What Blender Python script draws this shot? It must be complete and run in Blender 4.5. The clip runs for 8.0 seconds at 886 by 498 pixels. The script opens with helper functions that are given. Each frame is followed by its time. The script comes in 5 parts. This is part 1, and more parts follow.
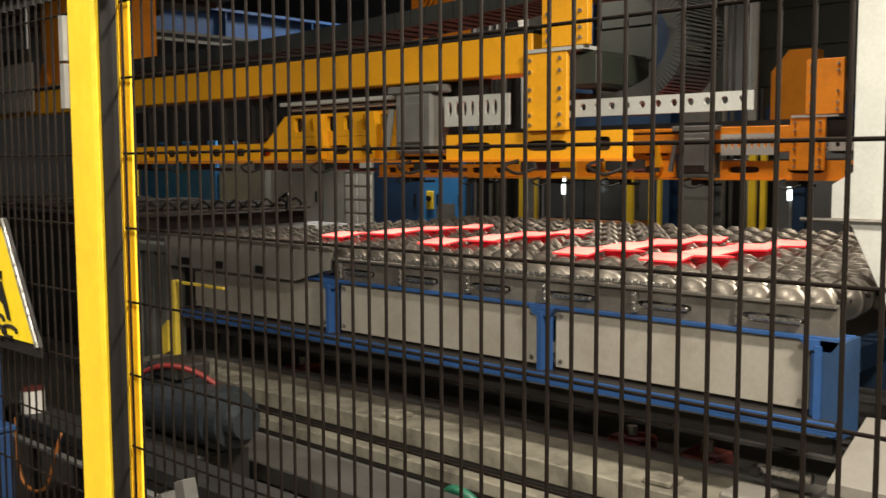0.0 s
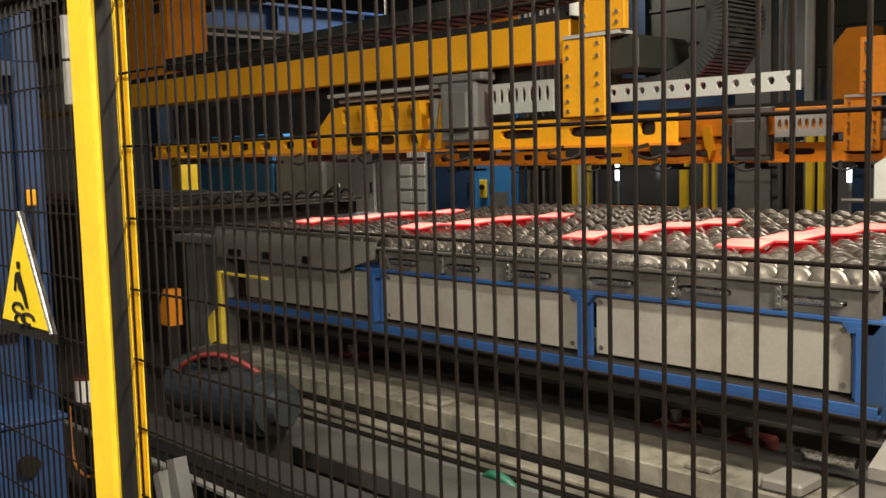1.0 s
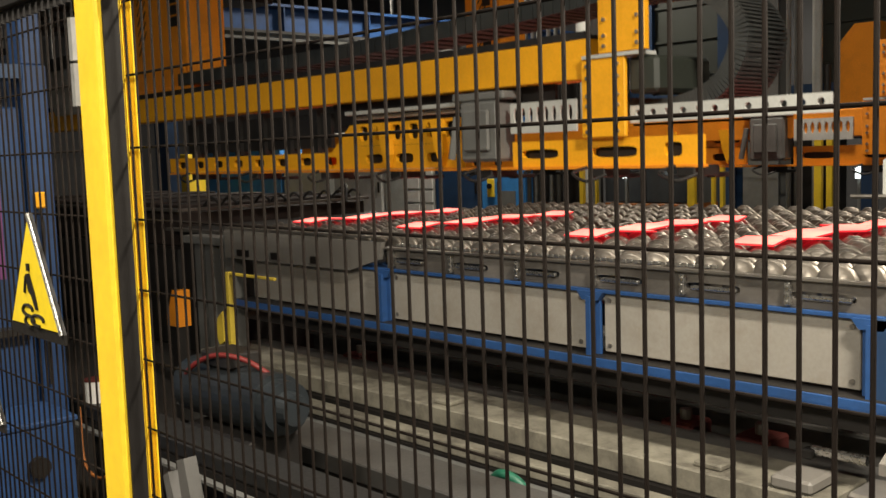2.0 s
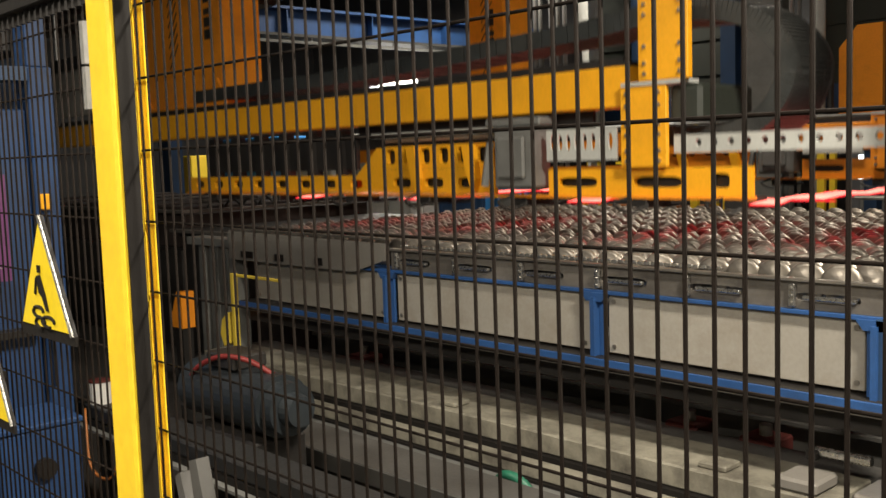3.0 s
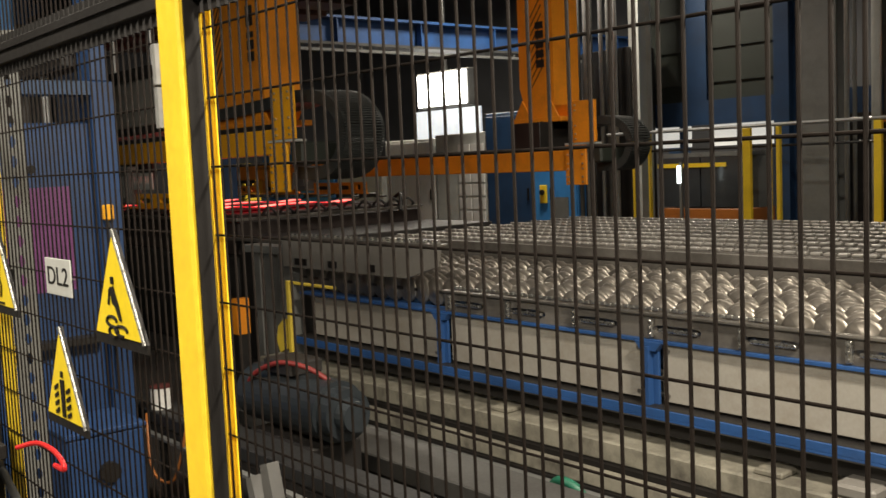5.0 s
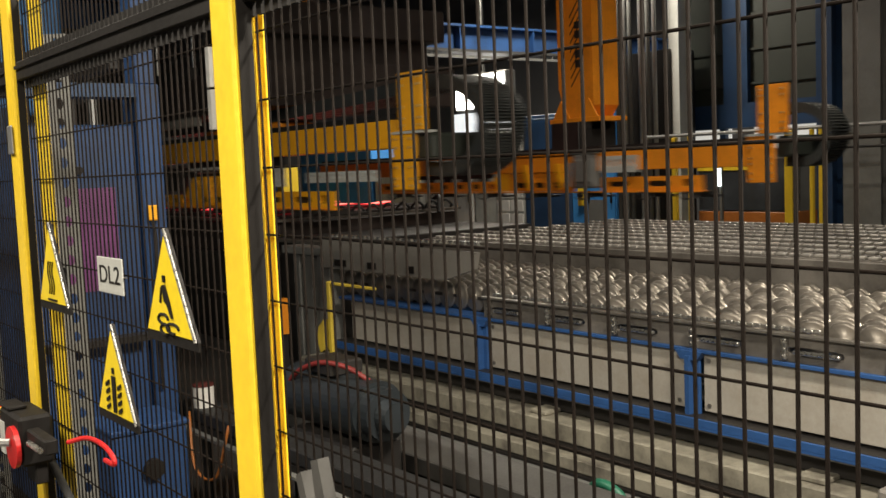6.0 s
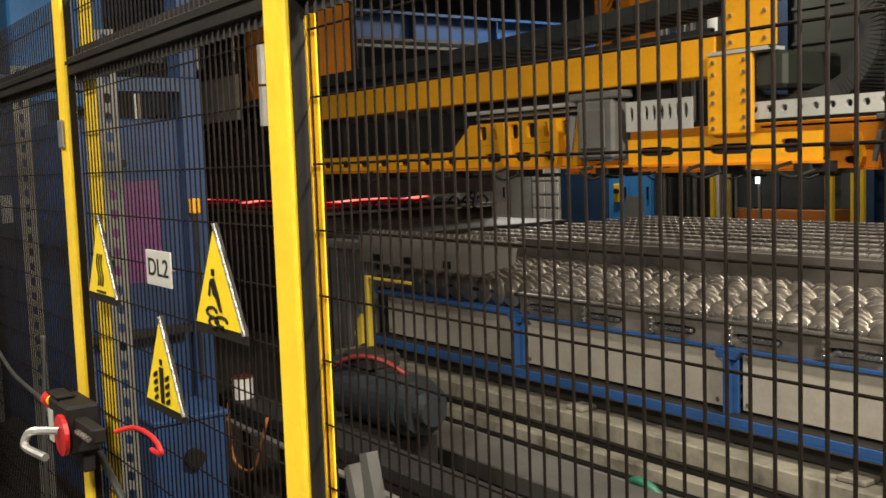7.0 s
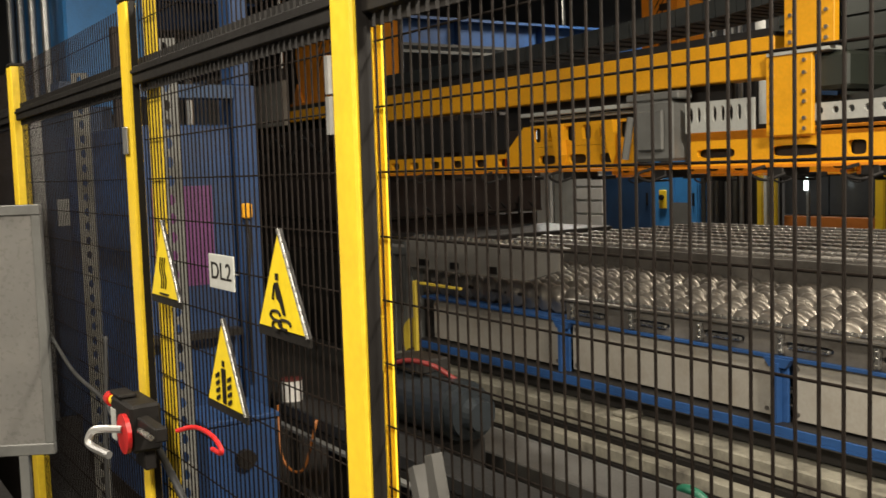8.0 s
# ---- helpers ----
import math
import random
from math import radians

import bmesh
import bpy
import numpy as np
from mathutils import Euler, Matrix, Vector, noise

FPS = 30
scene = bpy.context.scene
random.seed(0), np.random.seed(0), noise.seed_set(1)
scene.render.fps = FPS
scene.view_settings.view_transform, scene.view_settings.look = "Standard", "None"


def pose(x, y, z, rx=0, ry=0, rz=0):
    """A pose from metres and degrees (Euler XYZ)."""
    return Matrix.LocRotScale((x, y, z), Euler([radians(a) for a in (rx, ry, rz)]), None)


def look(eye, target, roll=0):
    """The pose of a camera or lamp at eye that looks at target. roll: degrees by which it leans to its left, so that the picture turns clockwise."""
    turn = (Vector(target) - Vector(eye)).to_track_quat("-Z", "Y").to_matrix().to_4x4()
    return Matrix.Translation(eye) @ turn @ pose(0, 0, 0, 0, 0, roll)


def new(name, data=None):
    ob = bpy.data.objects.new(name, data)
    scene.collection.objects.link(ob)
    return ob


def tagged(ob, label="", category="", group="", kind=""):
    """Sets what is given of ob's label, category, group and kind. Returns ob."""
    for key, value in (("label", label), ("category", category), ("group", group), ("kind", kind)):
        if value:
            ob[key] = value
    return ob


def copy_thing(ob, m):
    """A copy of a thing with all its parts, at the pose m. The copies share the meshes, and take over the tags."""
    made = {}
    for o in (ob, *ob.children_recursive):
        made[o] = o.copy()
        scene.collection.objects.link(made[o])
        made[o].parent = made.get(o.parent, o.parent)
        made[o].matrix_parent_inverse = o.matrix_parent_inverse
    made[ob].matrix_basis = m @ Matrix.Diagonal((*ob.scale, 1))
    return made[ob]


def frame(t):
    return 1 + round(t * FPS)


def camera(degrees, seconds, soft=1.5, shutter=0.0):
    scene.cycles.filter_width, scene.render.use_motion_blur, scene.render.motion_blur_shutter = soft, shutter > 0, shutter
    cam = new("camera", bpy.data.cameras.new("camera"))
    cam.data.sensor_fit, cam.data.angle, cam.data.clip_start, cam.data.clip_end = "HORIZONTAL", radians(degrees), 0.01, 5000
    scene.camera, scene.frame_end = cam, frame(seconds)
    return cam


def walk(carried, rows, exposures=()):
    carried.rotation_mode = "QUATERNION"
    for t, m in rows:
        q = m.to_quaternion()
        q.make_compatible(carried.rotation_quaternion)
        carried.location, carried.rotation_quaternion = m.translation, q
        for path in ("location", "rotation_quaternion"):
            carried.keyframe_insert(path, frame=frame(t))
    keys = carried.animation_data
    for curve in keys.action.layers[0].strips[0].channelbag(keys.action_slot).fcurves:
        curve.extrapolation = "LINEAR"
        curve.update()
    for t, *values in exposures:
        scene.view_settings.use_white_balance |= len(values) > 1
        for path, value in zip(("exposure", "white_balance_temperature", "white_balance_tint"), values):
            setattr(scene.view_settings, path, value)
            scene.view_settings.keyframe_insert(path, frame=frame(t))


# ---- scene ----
cam = camera(48.7, 8.0, soft=1.5, shutter=0.4)
PATH = [
    (0, (1.192, -0.666, 1.584), (-0.171, 0.788, 1.412), -0.2),
    (0.5, (1.256, -0.651, 1.58), (-0.176, 0.734, 1.405), -1.0),
    (1, (1.279, -0.616, 1.578), (-0.17, 0.75, 1.386), -1.4),
    (1.5, (1.28, -0.613, 1.577), (-0.175, 0.745, 1.383), -1.7),
    (3, (1.279, -0.629, 1.579), (-0.184, 0.722, 1.389), -1.9),
    (3.5, (1.288, -0.632, 1.582), (-0.179, 0.715, 1.399), -1.9),
    (4, (1.29, -0.64, 1.59), (-0.196, 0.686, 1.406), -2.1),
    (4.5, (1.295, -0.65, 1.592), (-0.211, 0.653, 1.409), -2.4),
    (6, (1.3, -0.686, 1.591), (-0.277, 0.533, 1.423), -2.4),
    (6.5, (1.295, -0.69, 1.592), (-0.3, 0.505, 1.417), -2.3),
    (7, (1.296, -0.709, 1.596), (-0.321, 0.454, 1.42), -2.0),
    (7.5, (1.301, -0.726, 1.598), (-0.339, 0.405, 1.418), -1.8),
    (8, (1.304, -0.752, 1.602), (-0.362, 0.342, 1.439), -1.8),
]
walk(cam, [(t, look(e, a, r)) for t, e, a, r in PATH])

# ---- world and lights: a dim factory hall under high-bay lamps ----
world = bpy.data.worlds.new("hall_air")
world.use_nodes = True
world.node_tree.nodes["Background"].inputs[0].default_value = (0.55, 0.62, 0.75, 1)
world.node_tree.nodes["Background"].inputs[1].default_value = 0.055
scene.world = world
scene.view_settings.exposure = 0.17

BAYS = [(1.5, -2.0, 3.9, 235), (1.9, 1.5, 4.3, 440), (-2.6, -1.8, 4.2, 140), (-2.2, 5.3, 5.9, 190), (-9.0, 9.9, 5.6, 230), (-6.0, 14.0, 5.6, 220), (-14.5, 11.6, 5.6, 260)]
for bx, by, bz, watts in BAYS:
    lamp = bpy.data.lights.new("bay_light", "AREA")
    lamp.shape, lamp.size, lamp.size_y, lamp.energy, lamp.color = "RECTANGLE", 1.1, 0.35, watts, (1.0, 0.90, 0.75)
    ob = new("bay_light", lamp)
    ob.matrix_basis = look((bx, by, bz - 0.08), (bx, by, 0))


# ---- materials ----
def mat(name, color, rough=0.5, metal=0.0, scale=6.0, vary=0.25, bump=0.1, dirt=0.0, dirt_color=(0.03, 0.027, 0.024), grain=60.0, emit=None, power=0.0, stretch=(1, 1, 1), dirt_size=1.0, island=0.0):
    m = bpy.data.materials.new(name)
    m.use_nodes = True
    nt = m.node_tree
    n, l = nt.nodes, nt.links
    b = n["Principled BSDF"]
    tc = n.new("ShaderNodeTexCoord")
    mp = n.new("ShaderNodeMapping")
    mp.inputs["Scale"].default_value = stretch
    l.new(tc.outputs["Object"], mp.inputs["Vector"])
    big = n.new("ShaderNodeTexNoise")
    big.inputs["Scale"].default_value, big.inputs["Detail"].default_value = scale, 6
    fine = n.new("ShaderNodeTexNoise")
    fine.inputs["Scale"].default_value, fine.inputs["Detail"].default_value = grain, 4
    for q in (big, fine):
        l.new(mp.outputs["Vector"], q.inputs["Vector"])
    ramp = n.new("ShaderNodeValToRGB")
    ramp.color_ramp.elements[0].position, ramp.color_ramp.elements[1].position = 0.3, 0.72
    ramp.color_ramp.elements[0].color = (*[c * (1 - vary) for c in color], 1)
    ramp.color_ramp.elements[1].color = (*[min(1, c * (1 + 0.5 * vary)) for c in color], 1)
    l.new(big.outputs["Fac"], ramp.inputs["Fac"])
    out = ramp.outputs["Color"]
    mul = n.new("ShaderNodeMix")
    mul.data_type, mul.blend_type = "RGBA", "MULTIPLY"
    mul.inputs["Factor"].default_value = 0.16
    l.new(out, mul.inputs["A"])
    fr = n.new("ShaderNodeValToRGB")
    fr.color_ramp.elements[0].position, fr.color_ramp.elements[1].position = 0.35, 0.62
    fr.color_ramp.elements[0].color = (0.55, 0.53, 0.5, 1)
    l.new(fine.outputs["Fac"], fr.inputs["Fac"])
    l.new(fr.outputs["Color"], mul.inputs["B"])
    out = mul.outputs["Result"]
    if island:
        oi = n.new("ShaderNodeObjectInfo")
        mr = n.new("ShaderNodeMapRange")
        mr.inputs["To Min"].default_value, mr.inputs["To Max"].default_value = 1 - island, 1.0
        l.new(oi.outputs["Random"], mr.inputs["Value"])
        vm = n.new("ShaderNodeMix")
        vm.data_type, vm.blend_type = "RGBA", "MULTIPLY"
        vm.inputs["Factor"].default_value = 1.0
        l.new(out, vm.inputs["A"])
        l.new(mr.outputs["Result"], vm.inputs["B"])
        out = vm.outputs["Result"]
    if dirt:
        dn = n.new("ShaderNodeTexNoise")
        dn.inputs["Scale"].default_value, dn.inputs["Detail"].default_value, dn.inputs["Roughness"].default_value = 2.3 * dirt_size, 9, 0.68
        l.new(tc.outputs["Object"], dn.inputs["Vector"])
        dr = n.new("ShaderNodeValToRGB")
        dr.color_ramp.elements[0].position, dr.color_ramp.elements[1].position = 0.52 - 0.1 * dirt, 0.72
        dr.color_ramp.elements[0].color, dr.color_ramp.elements[1].color = (0, 0, 0, 1), (dirt, dirt, dirt, 1)
        l.new(dn.outputs["Fac"], dr.inputs["Fac"])
        dm = n.new("ShaderNodeMix")
        dm.data_type = "RGBA"
        l.new(dr.outputs["Color"], dm.inputs["Factor"])
        l.new(out, dm.inputs["A"])
        dm.inputs["B"].default_value = (*dirt_color, 1)
        out = dm.outputs["Result"]
    l.new(out, b.inputs["Base Color"])
    rr = n.new("ShaderNodeMapRange")
    rr.inputs["To Min"].default_value, rr.inputs["To Max"].default_value = max(0.05, rough - 0.14), min(1, rough + 0.14)
    l.new(fine.outputs["Fac"], rr.inputs["Value"])
    l.new(rr.outputs["Result"], b.inputs["Roughness"])
    b.inputs["Metallic"].default_value = metal
    if bump:
        bp = n.new("ShaderNodeBump")
        bp.inputs["Strength"].default_value, bp.inputs["Distance"].default_value = bump, 0.004
        l.new(fine.outputs["Fac"], bp.inputs["Height"])
        l.new(bp.outputs["Normal"], b.inputs["Normal"])
    if emit:
        b.inputs["Emission Color"].default_value = (*emit, 1)
        b.inputs["Emission Strength"].default_value = power
    return m


YELLOW = mat("safety_yellow_paint", (0.92, 0.64, 0.035), 0.42, 0, 3, 0.10, 0.08, 0.25, (0.30, 0.19, 0.03))
WIRE_SHEEN = 0.05
OLDYELLOW = mat("greasy_yellow_paint", (0.42, 0.31, 0.03), 0.5, 0, 3, 0.3, 0.1, 0.6, (0.09, 0.06, 0.015))
BLACK = mat("black_powder_coat", (0.011, 0.0095, 0.0085), 0.6, 0, 5, 0.3, 0.05)
BLACK.node_tree.nodes["Principled BSDF"].inputs["Specular IOR Level"].default_value = 0.25
WIRE = mat("black_wire_coat", (0.010, 0.0075, 0.006), 0.7, 0.0, 8, 0.3, 0.0)
WIRE.node_tree.nodes["Principled BSDF"].inputs["Specular IOR Level"].default_value = WIRE_SHEEN
ORANGE = mat("machine_orange_paint", (0.86, 0.29, 0.015), 0.45, 0, 1.2, 0.16, 0.1, 0.35, (0.16, 0.07, 0.015))
AMBER = mat("machine_amber_paint", (0.95, 0.44, 0.013), 0.42, 0, 1.4, 0.10, 0.1, 0.2, (0.14, 0.07, 0.015))
BLUE = mat("machine_blue_paint", (0.026, 0.088, 0.26), 0.45, 0, 1.5, 0.3, 0.1, 0.5, (0.02, 0.025, 0.035))
# machine blue with the shade behind the gate put into its colour
SHADEDBLUE = mat("shaded_blue_paint", (0.015, 0.055, 0.165), 0.5, 0, 1.5, 0.3, 0.1, 0.6, (0.016, 0.02, 0.028))
BRIGHTBLUE = mat("bright_blue_paint", (0.05, 0.25, 0.62), 0.42, 0, 2, 0.2, 0.08, 0.3, (0.03, 0.05, 0.08))
NAVY = mat("dark_blue_paint", (0.02, 0.055, 0.13), 0.45, 0, 2, 0.3, 0.08, 0.3)
BEIGE = mat("beige_sheet_metal", (0.335, 0.315, 0.275), 0.5, 0, 0.9, 0.14, 0.08, 0.6, (0.20, 0.165, 0.12), dirt_size=1.8)
OLDBEIGE = mat("grimy_beige_paint", (0.29, 0.272, 0.215), 0.6, 0, 1.6, 0.3, 0.2, 0.9, (0.05, 0.043, 0.035), dirt_size=2.2)
STEEL = mat("worn_steel", (0.30, 0.28, 0.25), 0.4, 0.75, 4, 0.35, 0.12, 0.65, (0.06, 0.05, 0.042))
DISC = mat("scale_bright_steel", (0.41, 0.372, 0.32), 0.36, 0.7, 9, 0.3, 0.12, 0.5, (0.20, 0.16, 0.125), island=0.4)
DECK = mat("rubbed_deck_steel", (0.58, 0.55, 0.51), 0.38, 0.6, 5, 0.35, 0.12, 0.5, (0.12, 0.10, 0.085), stretch=(0.4, 1, 1))
CHEEK = mat("grimy_side_plate", (0.20, 0.185, 0.165), 0.45, 0.35, 3, 0.4, 0.15, 0.7, (0.045, 0.038, 0.032), dirt_size=1.8)
PLATE = mat("dusty_grey_plate", (0.20, 0.188, 0.168), 0.55, 0.0, 1.4, 0.25, 0.12, 0.6, (0.12, 0.105, 0.09), dirt_size=1.4)
MOTOR = mat("blue_grey_motor_paint", (0.03, 0.037, 0.043), 0.36, 0.3, 4, 0.4, 0.15, 0.5, (0.02, 0.018, 0.016))
GREY = mat("grey_machine_paint", (0.17, 0.172, 0.163), 0.5, 0.0, 2, 0.2, 0.1, 0.4)
LIGHTGREY = mat("light_grey_paint", (0.52, 0.53, 0.50), 0.45, 0, 2, 0.12, 0.06, 0.3, (0.16, 0.15, 0.13))
DARK = mat("oily_dark_steel", (0.035, 0.032, 0.030), 0.48, 0.4, 3, 0.4, 0.2, 0.4, (0.012, 0.011, 0.010))
DIE = mat("scaled_die_steel", (0.055, 0.042, 0.038), 0.5, 0.5, 3, 0.45, 0.2, 0.5, (0.02, 0.014, 0.012))
RUBBER = mat("black_rubber", (0.018, 0.018, 0.018), 0.6, 0, 10, 0.3, 0.1)
CHAIN = mat("grey_black_cable_chain", (0.028, 0.031, 0.03), 0.5, 0, 6, 0.3, 0.1, 0.4, (0.09, 0.085, 0.075))
CHROME = mat("bright_zinc", (0.62, 0.61, 0.58), 0.28, 0.95, 12, 0.15, 0.05)
SILVER = mat("aluminium_profile", (0.50, 0.50, 0.49), 0.4, 0.8, 8, 0.15, 0.05)
RED = mat("red_plastic", (0.55, 0.02, 0.02), 0.35, 0, 9, 0.15, 0.0)
DIMORANGE = mat("dull_orange_paint", (0.40, 0.13, 0.02), 0.5, 0, 1.4, 0.2, 0.1, 0.4)
DUCT = mat("dusty_dark_steel", (0.075, 0.073, 0.068), 0.6, 0.1, 2, 0.3, 0.15, 0.7)
DULLRED = mat("dull_red_primer", (0.10, 0.018, 0.014), 0.6, 0, 5, 0.3, 0.1, 0.5)
REDHOSE = mat("red_rubber_hose", (0.20, 0.02, 0.018), 0.5, 0, 9, 0.3, 0.1, 0.4, (0.08, 0.015, 0.01))
WHITE = mat("white_paint", (0.74, 0.73, 0.70), 0.45, 0, 2, 0.06, 0.04, 0.25, (0.4, 0.37, 0.32))
BOARD = mat("whiteboard_film", (0.19, 0.185, 0.175), 0.3, 0, 1.5, 0.08, 0.02, 0.3, (0.36, 0.34, 0.31))
FLOOR = mat("oily_concrete", (0.048, 0.045, 0.042), 0.55, 0, 1.1, 0.35, 0.2, 0.7, (0.03, 0.027, 0.024), grain=25)
# pale so that the unseen walls and roof bounce light into the shadows
BOUNCEWALL = mat("pale_bounce_cladding", (0.5, 0.49, 0.46), 0.7, 0, 0.6, 0.2, 0.1)
WALL = mat("dark_hall_cladding", (0.085, 0.085, 0.088), 0.7, 0, 0.6, 0.3, 0.1)
GREENDARK = mat("dim_green_panel", (0.030, 0.036, 0.028), 0.5, 0, 1.3, 0.25, 0.08, 0.3)
SIGN = mat("sign_yellow_film", (0.88, 0.66, 0.02), 0.4, 0, 4, 0.06, 0.0, 0.15, (0.5, 0.36, 0.03))
SMOKED = mat("smoked_glass", (0.05, 0.055, 0.06), 0.12, 0, 2, 0.4, 0.0)
GREEN = mat("green_cable_sheath", (0.015, 0.12, 0.07), 0.5, 0, 9, 0.2, 0.05)
LAMP = mat("lit_lamp_glass", (0.9, 0.9, 0.9), 0.4, 0, 5, 0.05, 0, emit=(1.0, 0.97, 0.9), power=14.0)
TUBE = mat("lit_tube_glass", (0.9, 0.9, 0.9), 0.4, 0, 5, 0.05, 0, emit=(0.88, 1.0, 0.98), power=3.0)
GLOWPANE = mat("lit_window_pane", (0.7, 0.75, 0.8), 0.3, 0, 1.5, 0.3, 0, emit=(0.82, 0.9, 1.0), power=0.38)
FARGLOW = mat("far_hall_glow", (0.5, 0.5, 0.45), 0.3, 0, 1.5, 0.3, 0, emit=(1.0, 0.97, 0.88), power=0.5)


def hot_steel():
    m = bpy.data.materials.new("glowing_hot_steel")
    m.use_nodes = True
    n, l = m.node_tree.nodes, m.node_tree.links
    b = n["Principled BSDF"]
    b.inputs["Base Color"].default_value, b.inputs["Roughness"].default_value = (0.25, 0.12, 0.1, 1), 0.7
    tc, no, rp = n.new("ShaderNodeTexCoord"), n.new("ShaderNodeTexNoise"), n.new("ShaderNodeValToRGB")
    no.inputs["Scale"].default_value, no.inputs["Detail"].default_value = 3.0, 3
    l.new(tc.outputs["Object"], no.inputs["Vector"])
    l.new(no.outputs["Fac"], rp.inputs["Fac"])
    rp.color_ramp.elements[0].position, rp.color_ramp.elements[1].position = 0.3, 0.7
    rp.color_ramp.elements[0].color, rp.color_ramp.elements[1].color = (1.0, 0.10, 0.085, 1), (1.0, 0.24, 0.17, 1)
    l.new(rp.outputs["Color"], b.inputs["Emission Color"])
    b.inputs["Emission Strength"].default_value = 2.5
    return m


HOT = hot_steel()
HOTEDGE = mat("red_hot_edge", (0.25, 0.05, 0.04), 0.6, 0, 5, 0.2, 0, emit=(1.0, 0.015, 0.03), power=0.9)


# ---- mesh helpers ----
def box(bm, x0, x1, y0, y1, z0, z1, bevel=0.0):
    geo = bmesh.ops.create_cube(bm, size=1.0)
    vs = geo["verts"]
    for v in vs:
        v.co = Vector(((x0 + x1) / 2 + v.co.x * (x1 - x0), (y0 + y1) / 2 + v.co.y * (y1 - y0), (z0 + z1) / 2 + v.co.z * (z1 - z0)))
    if bevel:
        es = list({e for v in vs for e in v.link_edges})
        bmesh.ops.bevel(bm, geom=es, offset=bevel, segments=1, affect="EDGES", profile=0.5)
    return bm


def rod(bm, a, b, r, n=8, r2=None):
    a, b = Vector(a), Vector(b)
    d = b - a
    geo = bmesh.ops.create_cone(bm, cap_ends=True, segments=n, radius1=r, radius2=r if r2 is None else r2, depth=d.length)
    m = Matrix.Translation((a + b) / 2) @ d.to_track_quat("Z", "Y").to_matrix().to_4x4()
    bmesh.ops.transform(bm, matrix=m, verts=geo["verts"])
    return bm


def tube(bm, pts, r, n=8):
    """A bent round tube through the points."""
    pts = [Vector(p) for p in pts]
    rings = []
    for i, p in enumerate(pts):
        d = (pts[min(i + 1, len(pts) - 1)] - pts[max(i - 1, 0)]).normalized()
        u = d.orthogonal().normalized() if not rings else (side - d * side.dot(d)).normalized()
        side = u
        w = d.cross(u)
        rings.append([bm.verts.new(p + r * (math.cos(k * 2 * math.pi / n) * u + math.sin(k * 2 * math.pi / n) * w)) for k in range(n)])
    for a, b in zip(rings, rings[1:]):
        for k in range(n):
            bm.faces.new((a[k], a[(k + 1) % n], b[(k + 1) % n], b[k]))
    bm.faces.new(rings[0][::-1])
    bm.faces.new(rings[-1])
    return bm


def bend(pts, steps=6):
    """Catmull-Rom points through a few given ones."""
    p = [Vector(q) for q in pts]
    p = [2 * p[0] - p[1]] + p + [2 * p[-1] - p[-2]]
    out = []
    for i in range(1, len(p) - 2):
        for k in range(steps):
            t = k / steps
            out.append(0.5 * (2 * p[i] + (p[i + 1] - p[i - 1]) * t + (2 * p[i - 1] - 5 * p[i] + 4 * p[i + 1] - p[i + 2]) * t * t + (3 * p[i] - p[i - 1] - 3 * p[i + 1] + p[i + 2]) * t ** 3))
    return out + [p[-2]]


def prism(bm, outline, axis, c0, c1):
    """An outline in two axes, pushed out along the third. axis 'y': outline in x, z; 'z': in x, y; 'x': in y, z."""
    put = {"y": lambda a, b, c: (a, c, b), "z": lambda a, b, c: (a, b, c), "x": lambda a, b, c: (c, a, b)}[axis]
    lo = [bm.verts.new(put(a, b, c0)) for a, b in outline]
    hi = [bm.verts.new(put(a, b, c1)) for a, b in outline]
    n = len(outline)
    bm.faces.new(lo)
    bm.faces.new(hi[::-1])
    for i in range(n):
        bm.faces.new((lo[i], hi[i], hi[(i + 1) % n], lo[(i + 1) % n]))
    bmesh.ops.recalc_face_normals(bm, faces=bm.faces[:])
    return bm


